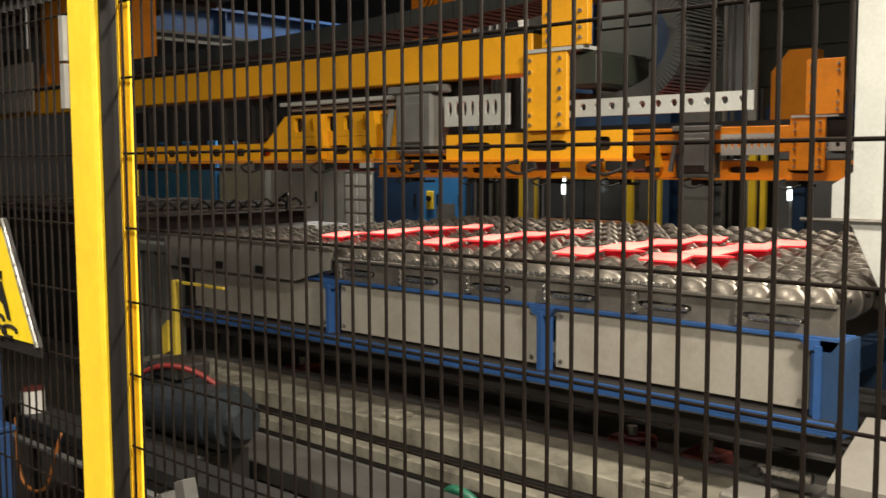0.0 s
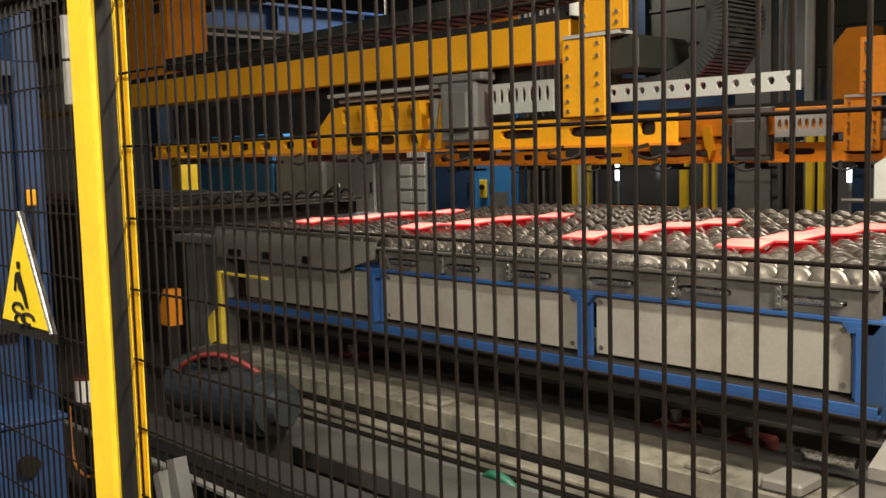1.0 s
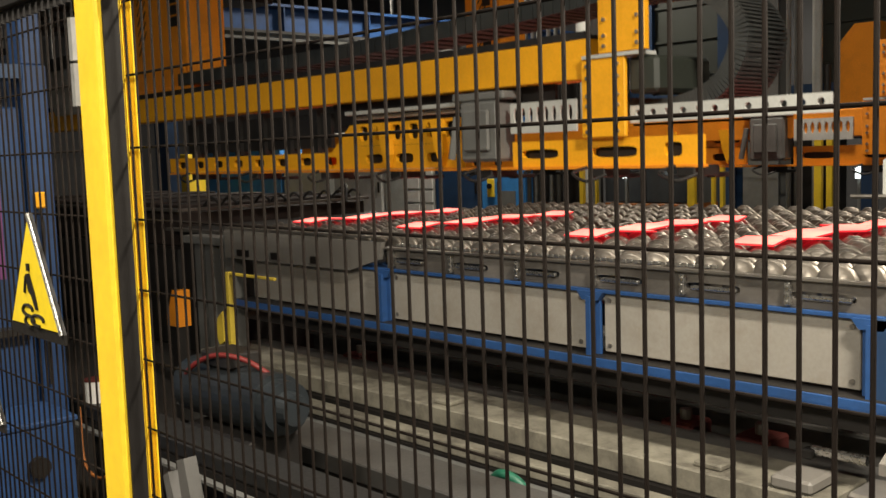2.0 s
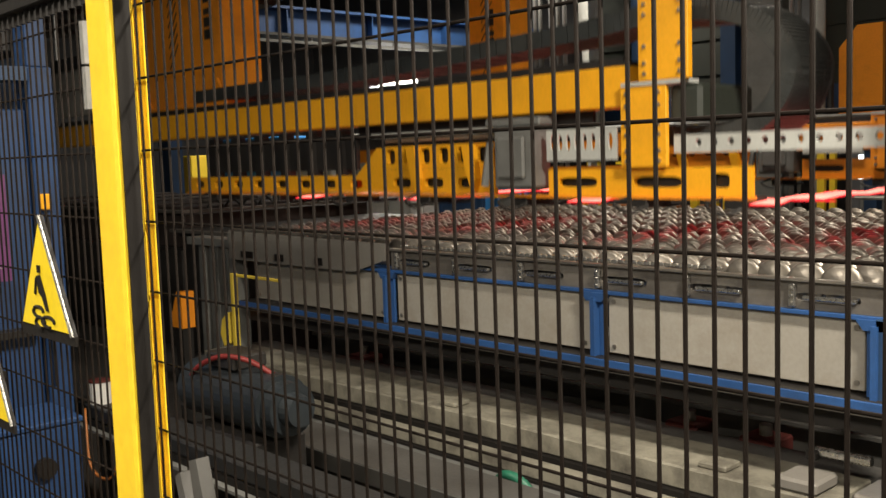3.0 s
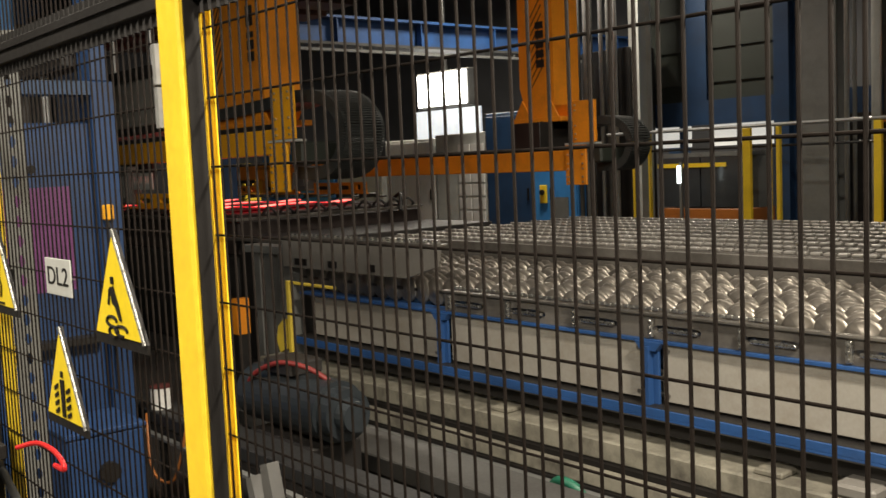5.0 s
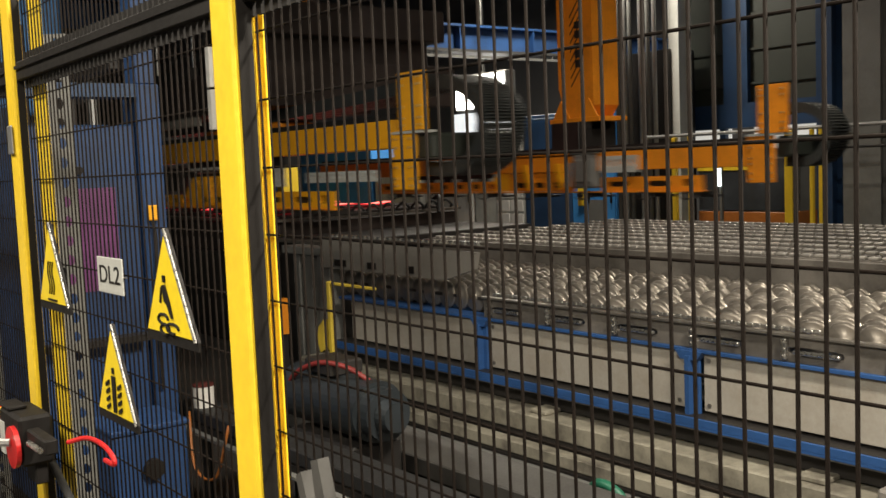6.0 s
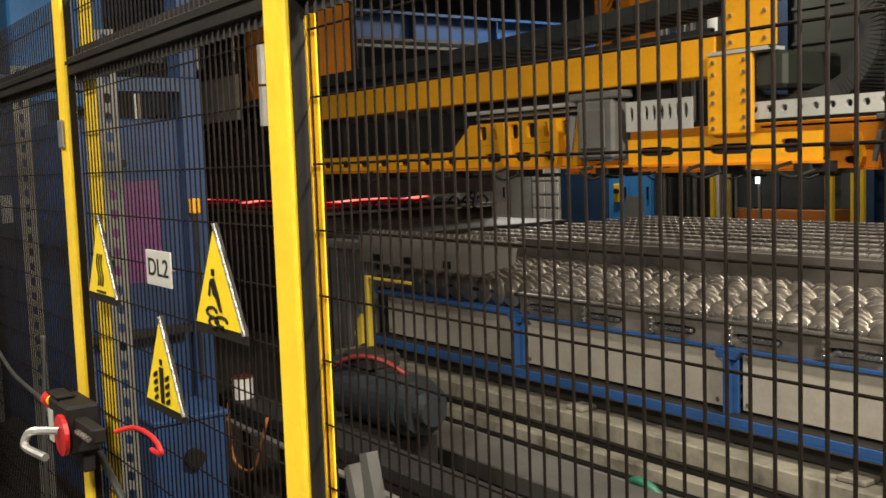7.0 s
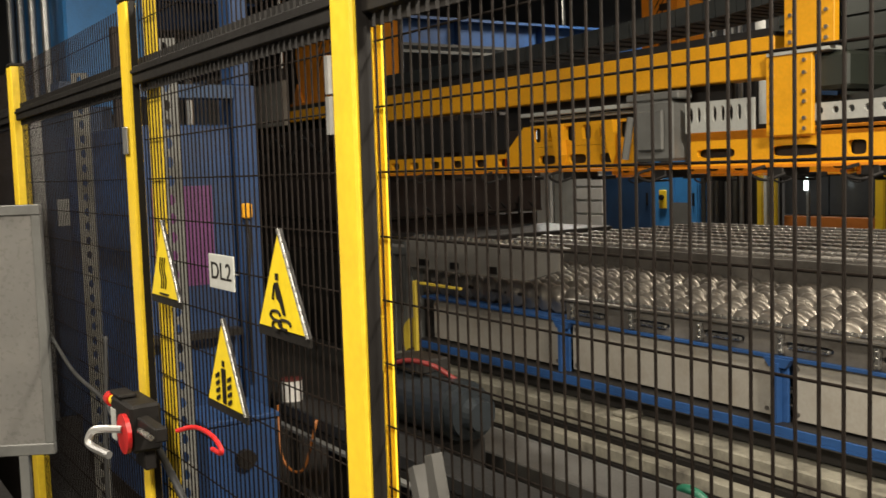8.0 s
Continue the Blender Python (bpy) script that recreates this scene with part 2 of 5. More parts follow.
def holed(bm, x0, x1, z0, z1, y0, y1, holes):
    """An upright plate with rounded holes (cx, cz, width, height), one after another along x."""
    cuts = [x0]
    hs = sorted(holes)
    for a, b in zip(hs, hs[1:]):
        cuts.append((a[0] + a[2] / 2 + b[0] - b[2] / 2) / 2)
    cuts.append(x1)
    for (cx, cz, w, h), xa, xb in zip(hs, cuts, cuts[1:]):
        e = 2 if w < 1.5 * h and w < 0.04 else 4
        par = [2 * math.pi * (k + 0.5) / 20 for k in range(20)]
        angs = [math.atan2(h * math.copysign(abs(math.sin(p)) ** (2 / e), math.sin(p)), w * math.copysign(abs(math.cos(p)) ** (2 / e), math.cos(p))) for p in par] + [math.atan2(b - cz, a - cx) for a in (xa, xb) for b in (z0, z1)]
        angs = sorted({round(a % (2 * math.pi), 4) for a in angs})
        ring = {}
        for y in (y0, y1):
            inner, outer = [], []
            for a in angs:
                c, s = math.cos(a), math.sin(a)
                r = 1 / ((abs(c) / (w / 2)) ** e + (abs(s) / (h / 2)) ** e) ** (1 / e)
                inner.append(bm.verts.new((cx + r * c, y, cz + r * s)))
                t = min(((xb - cx) / c if c > 1e-6 else 1e9), ((xa - cx) / c if c < -1e-6 else 1e9), ((z1 - cz) / s if s > 1e-6 else 1e9), ((z0 - cz) / s if s < -1e-6 else 1e9))
                outer.append(bm.verts.new((cx + t * c, y, cz + t * s)))
            ring[y] = (inner, outer)
        n = len(angs)
        for i in range(n):
            j = (i + 1) % n
            bm.faces.new((ring[y0][0][i], ring[y0][1][i], ring[y0][1][j], ring[y0][0][j]))
            bm.faces.new((ring[y1][0][j], ring[y1][1][j], ring[y1][1][i], ring[y1][0][i]))
            bm.faces.new((ring[y0][0][j], ring[y1][0][j], ring[y1][0][i], ring[y0][0][i]))
            if abs(ring[y0][1][i].co.z - z0) + abs(ring[y0][1][j].co.z - z0) < 1e-5 or abs(ring[y0][1][i].co.z - z1) + abs(ring[y0][1][j].co.z - z1) < 1e-5:
                bm.faces.new((ring[y0][1][i], ring[y1][1][i], ring[y1][1][j], ring[y0][1][j]))
    for x in (x0, x1):
        bm.faces.new([bm.verts.new(c) for c in ((x, y0, z0), (x, y1, z0), (x, y1, z1), (x, y0, z1))])
    bmesh.ops.remove_doubles(bm, verts=bm.verts[:], dist=0.0004)
    bmesh.ops.recalc_face_normals(bm, faces=bm.faces[:])
    return bm


def mesh_of(name, bm, material, smooth=False):
    me = bpy.data.meshes.new(name)
    bm.to_mesh(me)
    bm.free()
    for m in (material if isinstance(material, (list, tuple)) else [material]):
        me.materials.append(m)
    if smooth:
        for p in me.polygons:
            p.use_smooth = True
    return me


def part(name, bm, material, parent, label="", smooth=False):
    ob = new(name, mesh_of(name, bm, material, smooth))
    ob.parent = parent
    if label:
        tagged(ob, label)
    return ob


def again(name, mesh, parent, x, y, z, turn=(0, 0, 0)):
    ob = new(name, mesh)
    ob.parent = parent
    ob.matrix_basis = pose(x, y, z, *turn)
    return ob


def thing(name, label, category, at=(0, 0, 0), group="", kind=""):
    ob = new(name)
    ob.empty_display_size = 0.1
    ob.matrix_basis = pose(*at)
    return tagged(ob, label, category, group, kind)


def solid(name, bm, material, label, category="", kind="", smooth=False):
    return tagged(new(name, mesh_of(name, bm, material, smooth)), label, category, kind=kind)


def B(*a, **k):
    return box(bmesh.new(), *a, **k)


# ---- the hall ----
solid("floor", B(-24, 9, -6, 17.5, -0.2, 0.0), FLOOR, "dark oily concrete factory floor", kind="structure")
solid("wall_north", B(-24, 9, 17.5, 17.8, 0, 9), WALL, "dark clad hall wall behind the machines", kind="structure")
solid("wall_south", B(-24, 9, -6.3, -6, 0, 9), BOUNCEWALL, "unseen hall wall, pale to bounce light", kind="structure")
solid("wall_west", B(-24.3, -24, -6, 17.5, 0, 9), WALL, "dark clad hall wall", kind="structure")
solid("wall_east", B(9, 9.3, -6, 17.5, 0, 9), BOUNCEWALL, "unseen hall wall, pale to bounce light", kind="structure")
solid("ceiling", B(-24, 9, -6, 17.5, 9, 9.2), BOUNCEWALL, "unseen hall roof, pale to bounce light", kind="structure")

for bx, by, bz, watts in BAYS:
    bay = thing("bay_lamp", "long white high-bay lamp hanging from the roof", "lamp", (bx, by, bz), "bay lamps")
    part("housing", B(-0.6, 0.6, -0.2, 0.2, 0.0, 0.12, bevel=0.02), LIGHTGREY, bay)
    part("diffuser", B(-0.55, 0.55, -0.17, 0.17, -0.02, 0.0), LAMP, bay, "lit white diffuser")
    part("suspension_rod", rod(bmesh.new(), (0, 0, 0.12), (0, 0, 9 - bz), 0.012, 6), BLACK, bay)


# ---- the safety fence ----
TOP = 2.05


def post(x0, x1, y0, y1, cap=False, label="yellow square steel fence post on the concrete floor"):
    p = thing("fence_post", label, "post", ((x0 + x1) / 2, (y0 + y1) / 2, 0), "fence posts")
    w, d = (x1 - x0) / 2, (y1 - y0) / 2
    part("upright", B(-w, w, -d, d, 0.01, TOP, bevel=0.004), YELLOW, p)
    part("base_plate", B(-w - 0.03, w + 0.03, -d - 0.03, d + 0.03, 0.0, 0.01), YELLOW, p)
    part("cap", B(-w - 0.002, w + 0.002, -d - 0.002, d + 0.002, TOP, TOP + 0.012, bevel=0.003), BLACK, p, "black plastic cap")
    return p


V_WIRE = mesh_of("wire", rod(bmesh.new(), (0, 0, 0.12), (0, 0, TOP), 0.0019, 6), WIRE, True)


def mesh_panel(name, label, x0, x1, group="", y=0.0):
    p = thing(name, label, "fence", ((x0 + x1) / 2, y, 0), group)
    c = (x0 + x1) / 2
    k = math.ceil((x0 + 0.004 - 0.065) / 0.025)
    while 0.065 + 0.025 * k < x1 - 0.003:
        again("vertical_wire", V_WIRE, p, 0.065 + 0.025 * k - c, 0, 0)
        k += 1
    h = mesh_of("wire", rod(bmesh.new(), (x0 - c, 0.0036, 0), (x1 - c, 0.0036, 0), 0.0017, 6), WIRE, True)
    for i in range(19):
        again("horizontal_wire", h, p, 0, 0, 0.2 + 0.1 * i)
    return p


def rail_on(p, x0, x1, z, teeth=True):
    c = p.matrix_basis.translation.x
    bm = B(x0 - c, x1 - c, -0.022, -0.0025, z - 0.022, z + 0.022, bevel=0.002)
    box(bm, x0 - c, x1 - c, -0.027, -0.0225, z + 0.004, z + 0.012)
    k = math.ceil((x0 + 0.01 - 0.065) / 0.025)
    while 0.065 + 0.025 * k < x1 - 0.012:
        x = 0.065 + 0.025 * k - c
        for za, zb in ((z + 0.0225, z + 0.042), (z - 0.042, z - 0.0225)):
            box(bm, x - 0.0075, x + 0.0075, -0.009, -0.0025, za, zb)
        k += 1
    part("stiffening_rail", bm, BLACK, p, "black folded steel rail with small comb teeth")


right = mesh_panel("mesh_fence", "black welded wire mesh fence panel with narrow upright cells", -0.03, 2.5, "fence panels")
part("edge_upright", B(-0.0138 - 1.235, -0.010 - 1.235, -0.031, -0.008, 0.1, TOP), BLACK, right)
rail_on(right, -0.03, 2.5, 1.862)
gate = mesh_panel("mesh_gate", "closed black wire mesh gate with warning signs on it", -1.22, -0.1, "")
part("edge_upright", B(-1.2245 + 0.66, -1.2205 + 0.66, -0.02, -0.003, 0.08, TOP), BLACK, gate)
rail_on(gate, -1.215, -0.1, 1.862)
left = mesh_panel("mesh_fence", "black welded wire mesh fence panel with narrow upright cells", -2.79, -1.30, "fence panels")
rail_on(left, -2.79, -1.30, 1.862)
far_left = mesh_panel("mesh_fence", "black welded wire mesh fence panel with narrow upright cells", -4.6, -2.88, "fence panels")
rail_on(far_left, -4.6, -2.88, 1.862)
post(-0.083, -0.014, -0.04, 0.0)
flat = thing("flat_upright", "slim yellow flat steel upright behind the wire mesh", "post", (0, 0, 0), "flat uprights")
part("bar", B(-0.040, -0.011, 0.010, 0.014, 0.0, TOP), YELLOW, flat)
flat = thing("flat_upright", "slim yellow flat steel upright behind the gate mesh", "post", (0, 0, 0), "flat uprights")
part("bar", B(-1.205, -1.10, 0.010, 0.014, 0.0, TOP), YELLOW, flat)
post(-1.288, -1.225, -0.03, 0.0)
post(-2.88, -2.795, -0.03, 0.02)


# ---- the lifting roller table ----
TY = 2.95
lift = thing("lift_table", "blue and beige lifting roller table with rows of steel disc rollers", "machine", (0, 0, 0))
RIBS = (-4.55, -3.06, -1.55, -0.25)
for xa, xb in zip(RIBS, RIBS[1:]):
    bm = B(xa + 0.055, xb - 0.055, TY + 0.012, TY + 0.03, 0.645, 0.915, bevel=0.003)
    pan = part("side_panel", bm, BEIGE, lift, "scuffed beige sheet-metal panel")
    for sx in (xa + 0.085, xb - 0.085):
        for sz in (0.675, 0.885):
            part("screw", rod(bmesh.new(), (sx, TY + 0.014, sz), (sx, TY + 0.006, sz), 0.011, 8), STEEL, pan)
for x in RIBS[1:]:
    bm = B(x - 0.042, x + 0.042, TY - 0.005, TY + 0.012, 0.63, 0.92, bevel=0.002)
    box(bm, x - 0.012, x + 0.012, TY - 0.045, TY - 0.005, 0.62, 0.905)
    prism(bm, [(x - 0.075, 0.925), (x + 0.075, 0.925), (x + 0.045, 0.885), (x - 0.045, 0.885)], "y", TY - 0.03, TY + 0.01)
    part("rib", bm, BLUE, lift)
bm = B(-4.62, -0.17, TY - 0.012, TY + 0.12, 0.918, 0.935, bevel=0.002)
part("top_flange", bm, BLUE, lift)
# dark colour in place of the shadow between side panel and lip
bm = B(-4.62, -0.17, TY - 0.06, TY + 0.11, 0.612, 0.63, bevel=0.002)
part("bottom_channel", bm, DARK, lift)
bm = B(-4.62, -0.17, TY - 0.075, TY - 0.061, 0.592, 0.628, bevel=0.002)
box(bm, -4.62, -0.17, TY - 0.075, TY + 0.11, 0.580, 0.592)
part("channel_lip", bm, BLUE, lift, "bright blue channel lip")
bm = B(-0.25, -0.16, TY - 0.03, TY + 0.14, 0.56, 0.93, bevel=0.003)
part("end_beam", bm, NAVY, lift)
# coloured dark for the shaded gap below the lip
part("lower_frame", B(-4.6, -0.2, TY + 0.0, TY + 0.06, 0.487, 0.579, bevel=0.003), DARK, lift)
part("frame_edge", B(-4.6, -0.2, TY - 0.07, TY - 0.04, 0.572, 0.579), STEEL, lift, "thin bright worn edge")
# inner frame below the deck
bm = bmesh.new()
for y in (3.6, 4.9, 6.3):
    box(bm, -4.6, -0.2, y, y + 0.1, 0.62, 0.74)
for x in (-4.4, -3.3, -2.2, -1.1, -0.3):
    box(bm, x - 0.05, x + 0.05, TY + 0.1, 6.4, 0.74, 0.84)
part("under_frame", bm, NAVY, lift)
# grey side cheek that carries the roller shafts, with slots and hasps
slots = [(-2.85 + 0.48 * i, 0.985, 0.26, 0.035) for i in range(6)]
part("roller_cheek", holed(bmesh.new(), -3.05, -0.2, 0.936, 1.045, TY + 0.01, TY + 0.035, slots), CHEEK, lift, "worn slotted steel side plate")
part("cheek_lip", B(-3.05, -0.2, TY - 0.012, TY + 0.03, 1.046, 1.058, bevel=0.002), STEEL, lift)
for i, (sx, sz, sw, sh) in enumerate(slots):
    bm = B(sx - 0.15, sx - 0.125, TY - 0.012, TY + 0.01, 0.945, 1.035, bevel=0.003)
    for k in range(3):
        rod(bm, (sx - 0.137, TY - 0.012, 0.96 + 0.03 * k), (sx - 0.137, TY - 0.019, 0.96 + 0.03 * k), 0.006, 6)
    part("clamp_strip", bm, CHROME, lift)
    part("hasp", B(sx - 0.09, sx + 0.12, TY - 0.016, TY + 0.006, 0.957 + 0.02, 0.972 + 0.02, bevel=0.003), CHROME, lift)
# bright chain links that run along the cheek
link = mesh_of("link", B(-0.016, 0.016, -0.01, 0.01, -0.008, 0.008, bevel=0.003), CHROME)
for i in range(58):
    again("chain_link", link, lift, -3.0 + 0.036 * i, TY + 0.06, 1.066 + 0.002 * (i % 2))


def disc_bm(bm, x, y, z, r=0.088, n=16):
    """A coin-shaped roller with a rounded rim and a raised hub, its axis along y."""
    prof = [(0.0, -0.020), (0.026, -0.020), (0.030, -0.013), (r - 0.016, -0.011), (r - 0.004, -0.008), (r, 0.0), (r - 0.004, 0.008), (r - 0.016, 0.011), (0.0, 0.013)]
    rings = []
    for pr, py in prof[1:-1]:
        rings.append([bm.verts.new((x + pr * math.cos(k * 2 * math.pi / n), y + py, z + pr * math.sin(k * 2 * math.pi / n))) for k in range(n)])
    for p, q in zip(rings, rings[1:]):
        for k in range(n):
            bm.faces.new((p[k], p[(k + 1) % n], q[(k + 1) % n], q[k]))
    bm.faces.new(rings[0])
    bm.faces.new(rings[-1][::-1])
    bmesh.ops.recalc_face_normals(bm, faces=bm.faces[:])
    return bm


DISC_Z = 1.022
disc = disc_bm(bmesh.new(), 0, 0, 0)
disc = mesh_of("roller_disc", disc, DISC, True)
NX, PX, PY = 33, 0.14, 0.105
for row in range(9):
    for i in range(NX):
        x = -4.92 + PX * i + PX * (0, 0.5, 0.25, 0.75)[row % 4]
        again("roller_disc", disc, lift, x, 3.06 + PY * row, DISC_Z + random.uniform(-0.006, 0.006), (0, random.uniform(0, 40), random.uniform(-7, 7)))
tmp = mesh_of("tmp", disc_bm(bmesh.new(), 0, 0, 0, n=10), DISC)
base = np.array([v.co[:] for v in tmp.vertices])
loops = [list(p.vertices) for p in tmp.polygons]
bpy.data.meshes.remove(tmp)
spots = [(-4.92 + PX * i + PX * (0, 0.5, 0.25, 0.75)[row % 4], 3.06 + PY * row, DISC_Z) for row in range(9, 32) for i in range(NX)]
field = bpy.data.meshes.new("roller_field")
field.from_pydata(np.concatenate([base + np.array(p) for p in spots]).tolist(), [], [[v + k * len(base) for v in f] for k in range(len(spots)) for f in loops])
field.materials.append(DISC)
for p in field.polygons:
    p.use_smooth = True
rest = new("roller_field", field)
rest.parent = lift
tagged(rest, "more rows of steel disc rollers", kind="stuff")
shaft = mesh_of("roller_shaft", rod(bmesh.new(), (-5.0, 0, 0), (-0.3, 0, 0), 0.016, 6), DARK)
for row in range(32):
    again("roller_shaft", shaft, lift, 0, 3.06 + PY * row, DISC_Z)

# fixed deck between the discs
deck = thing("fixed_deck", "fixed grey steel deck bars between the disc rollers", "machine", (0, 0, 0))
part("front_beam", B(-5.2, -0.1, 4.13, 4.17, 0.70, 1.0, bevel=0.003), CHEEK, deck, "dusty grey beam")
bm = prism(bmesh.new(), [(-4.78, 0.905), (-3.36, 0.905), (-3.08, 0.985), (-3.05, 1.085), (-4.78, 1.105)], "y", TY - 0.03, TY + 0.0)
part("end_plate", bm, PLATE, deck, "dusty pale grey end plate")
part("end_plate_foot", B(-4.85, -4.76, TY + 0.001, TY + 0.10, 0.0, 1.08), GREY, deck)
part("plate_edge", B(-4.78, -3.06, TY - 0.025, TY + 0.06, 1.106, 1.118, bevel=0.002), STEEL, deck, "bright worn edge strip")
for xa, xb in ((-4.62, -4.47), (-4.2, -4.1), (-3.75, -3.67)):
    part("slot", B(xa, xb, TY - 0.036, TY - 0.0305, 0.925, 0.97), BLACK, deck, "dark slot in the plate")
stud = mesh_of("stud", B(-0.018, 0.018, -0.012, 0.012, 0, 0.022, bevel=0.004), CHROME)
for k in range(9):
    y = 4.225 + 0.26 * k
    part("deck_bar", B(-5.2, -0.1, y - 0.03, y + 0.03, 0.93, 1.004, bevel=0.003), CHEEK, deck)
for i in range(28):
    again("stud", stud, deck, -4.72 + 0.06 * i, TY + 0.02, 1.118)
bm = bmesh.new()
for k in range(9):
    for i in range(64):
        x = -5.1 + 0.078 * i
        box(bm, x - 0.030, x + 0.030, 4.225 + 0.26 * k - 0.02, 4.225 + 0.26 * k + 0.02, 1.0045, 1.024, bevel=0.005)
tagged(part("deck_studs", bm, DECK, deck, "small bright studs on the deck bars"), kind="stuff")
for x in (-5.1, -2.6, -0.2):
    for y in (4.24, 6.35):
        part("leg", B(x - 0.06, x + 0.06, y - 0.05, y + 0.05, 0, 0.93), NAVY, deck)

# lifting gear below
for x in (-3.9, -1.35, -0.95):
    jack = thing("screw_jack", "dark red screw jack below the lifting table", "machine", (x, 3.40, 0), "screw jacks")
    part("housing", B(-0.09, 0.09, -0.09, 0.09, 0.0, 0.26, bevel=0.01), DULLRED, jack)
    part("spindle", rod(bmesh.new(), (0, 0, 0.26), (0, 0, 0.31), 0.03, 10), STEEL, jack)


# ---- the glowing blanks ----
def blank(x):
    b = thing("hot_blank", "glowing red-hot steel blank with a stepped outline lying on the rollers", "steel blank", (x, 4.20, 1.117), "hot blanks")
    cs = [(-0.86, -0.07, 0.10), (-0.62, -0.10, 0.07), (-0.58, -0.04, 0.15), (-0.30, -0.06, 0.13), (-0.26, -0.13, 0.05), (0.02, -0.12, 0.06), (0.06, -0.05, 0.15), (0.34, -0.07, 0.12), (0.38, -0.14, 0.04), (0.64, -0.12, 0.06), (0.68, -0.06, 0.13), (0.88, -0.05, 0.10)]
    bm = bmesh.new()
    rings = []
    for y, a, c in cs:
        z = 0.012 * math.sin(y * 7.5)
        y *= 0.87
        rings.append([bm.verts.new((1.3 * u, y, z + v)) for u, v in ((a, 0.0), (c, 0.0), (c, 0.009), (a, 0.009))])
    for p, q in zip(rings, rings[1:]):
        for k in range(4):
            f = bm.faces.new((p[k], p[(k + 1) % 4], q[(k + 1) % 4], q[k]))
            f.material_index = 0 if k == 2 else 1
    for r in (rings[0], rings[-1][::-1]):
        bm.faces.new(r[::-1]).material_index = 1
    bmesh.ops.recalc_face_normals(bm, faces=bm.faces[:])
    part("sheet", bm, [HOT, HOTEDGE], b)
    return b


blanks = [blank(x) for x in (-4.62, -3.45, -2.05, -1.05)]


# ---- the transfer feeder: two travelling arms with gripper bars ----
def chain_links(pts, wide=0.38, thick=0.12):
    bm = bmesh.new()
    for i, (p, q) in enumerate(zip(pts, pts[1:])):
        d = q - p
        m = Matrix.Translation((p + q) / 2) @ pose(0, 0, 0, 0, -math.degrees(math.atan2(d.z, d.x)), 0)
        for sx, sy, sz, oy, oz in ((0.94, 0.03, thick, -wide / 2, 0), (0.94, 0.03, thick, wide / 2, 0), (0.6, wide - 0.03, 0.016, 0, thick * 0.42), (0.6, wide - 0.03, 0.016, 0, -thick * 0.42)):
            geo = bmesh.ops.create_cube(bm, size=1.0)
            bmesh.ops.transform(bm, matrix=m @ Matrix.Translation((0, oy, oz)) @ Matrix.Diagonal((d.length * sx, sy, sz, 1)), verts=geo["verts"])
    return bm


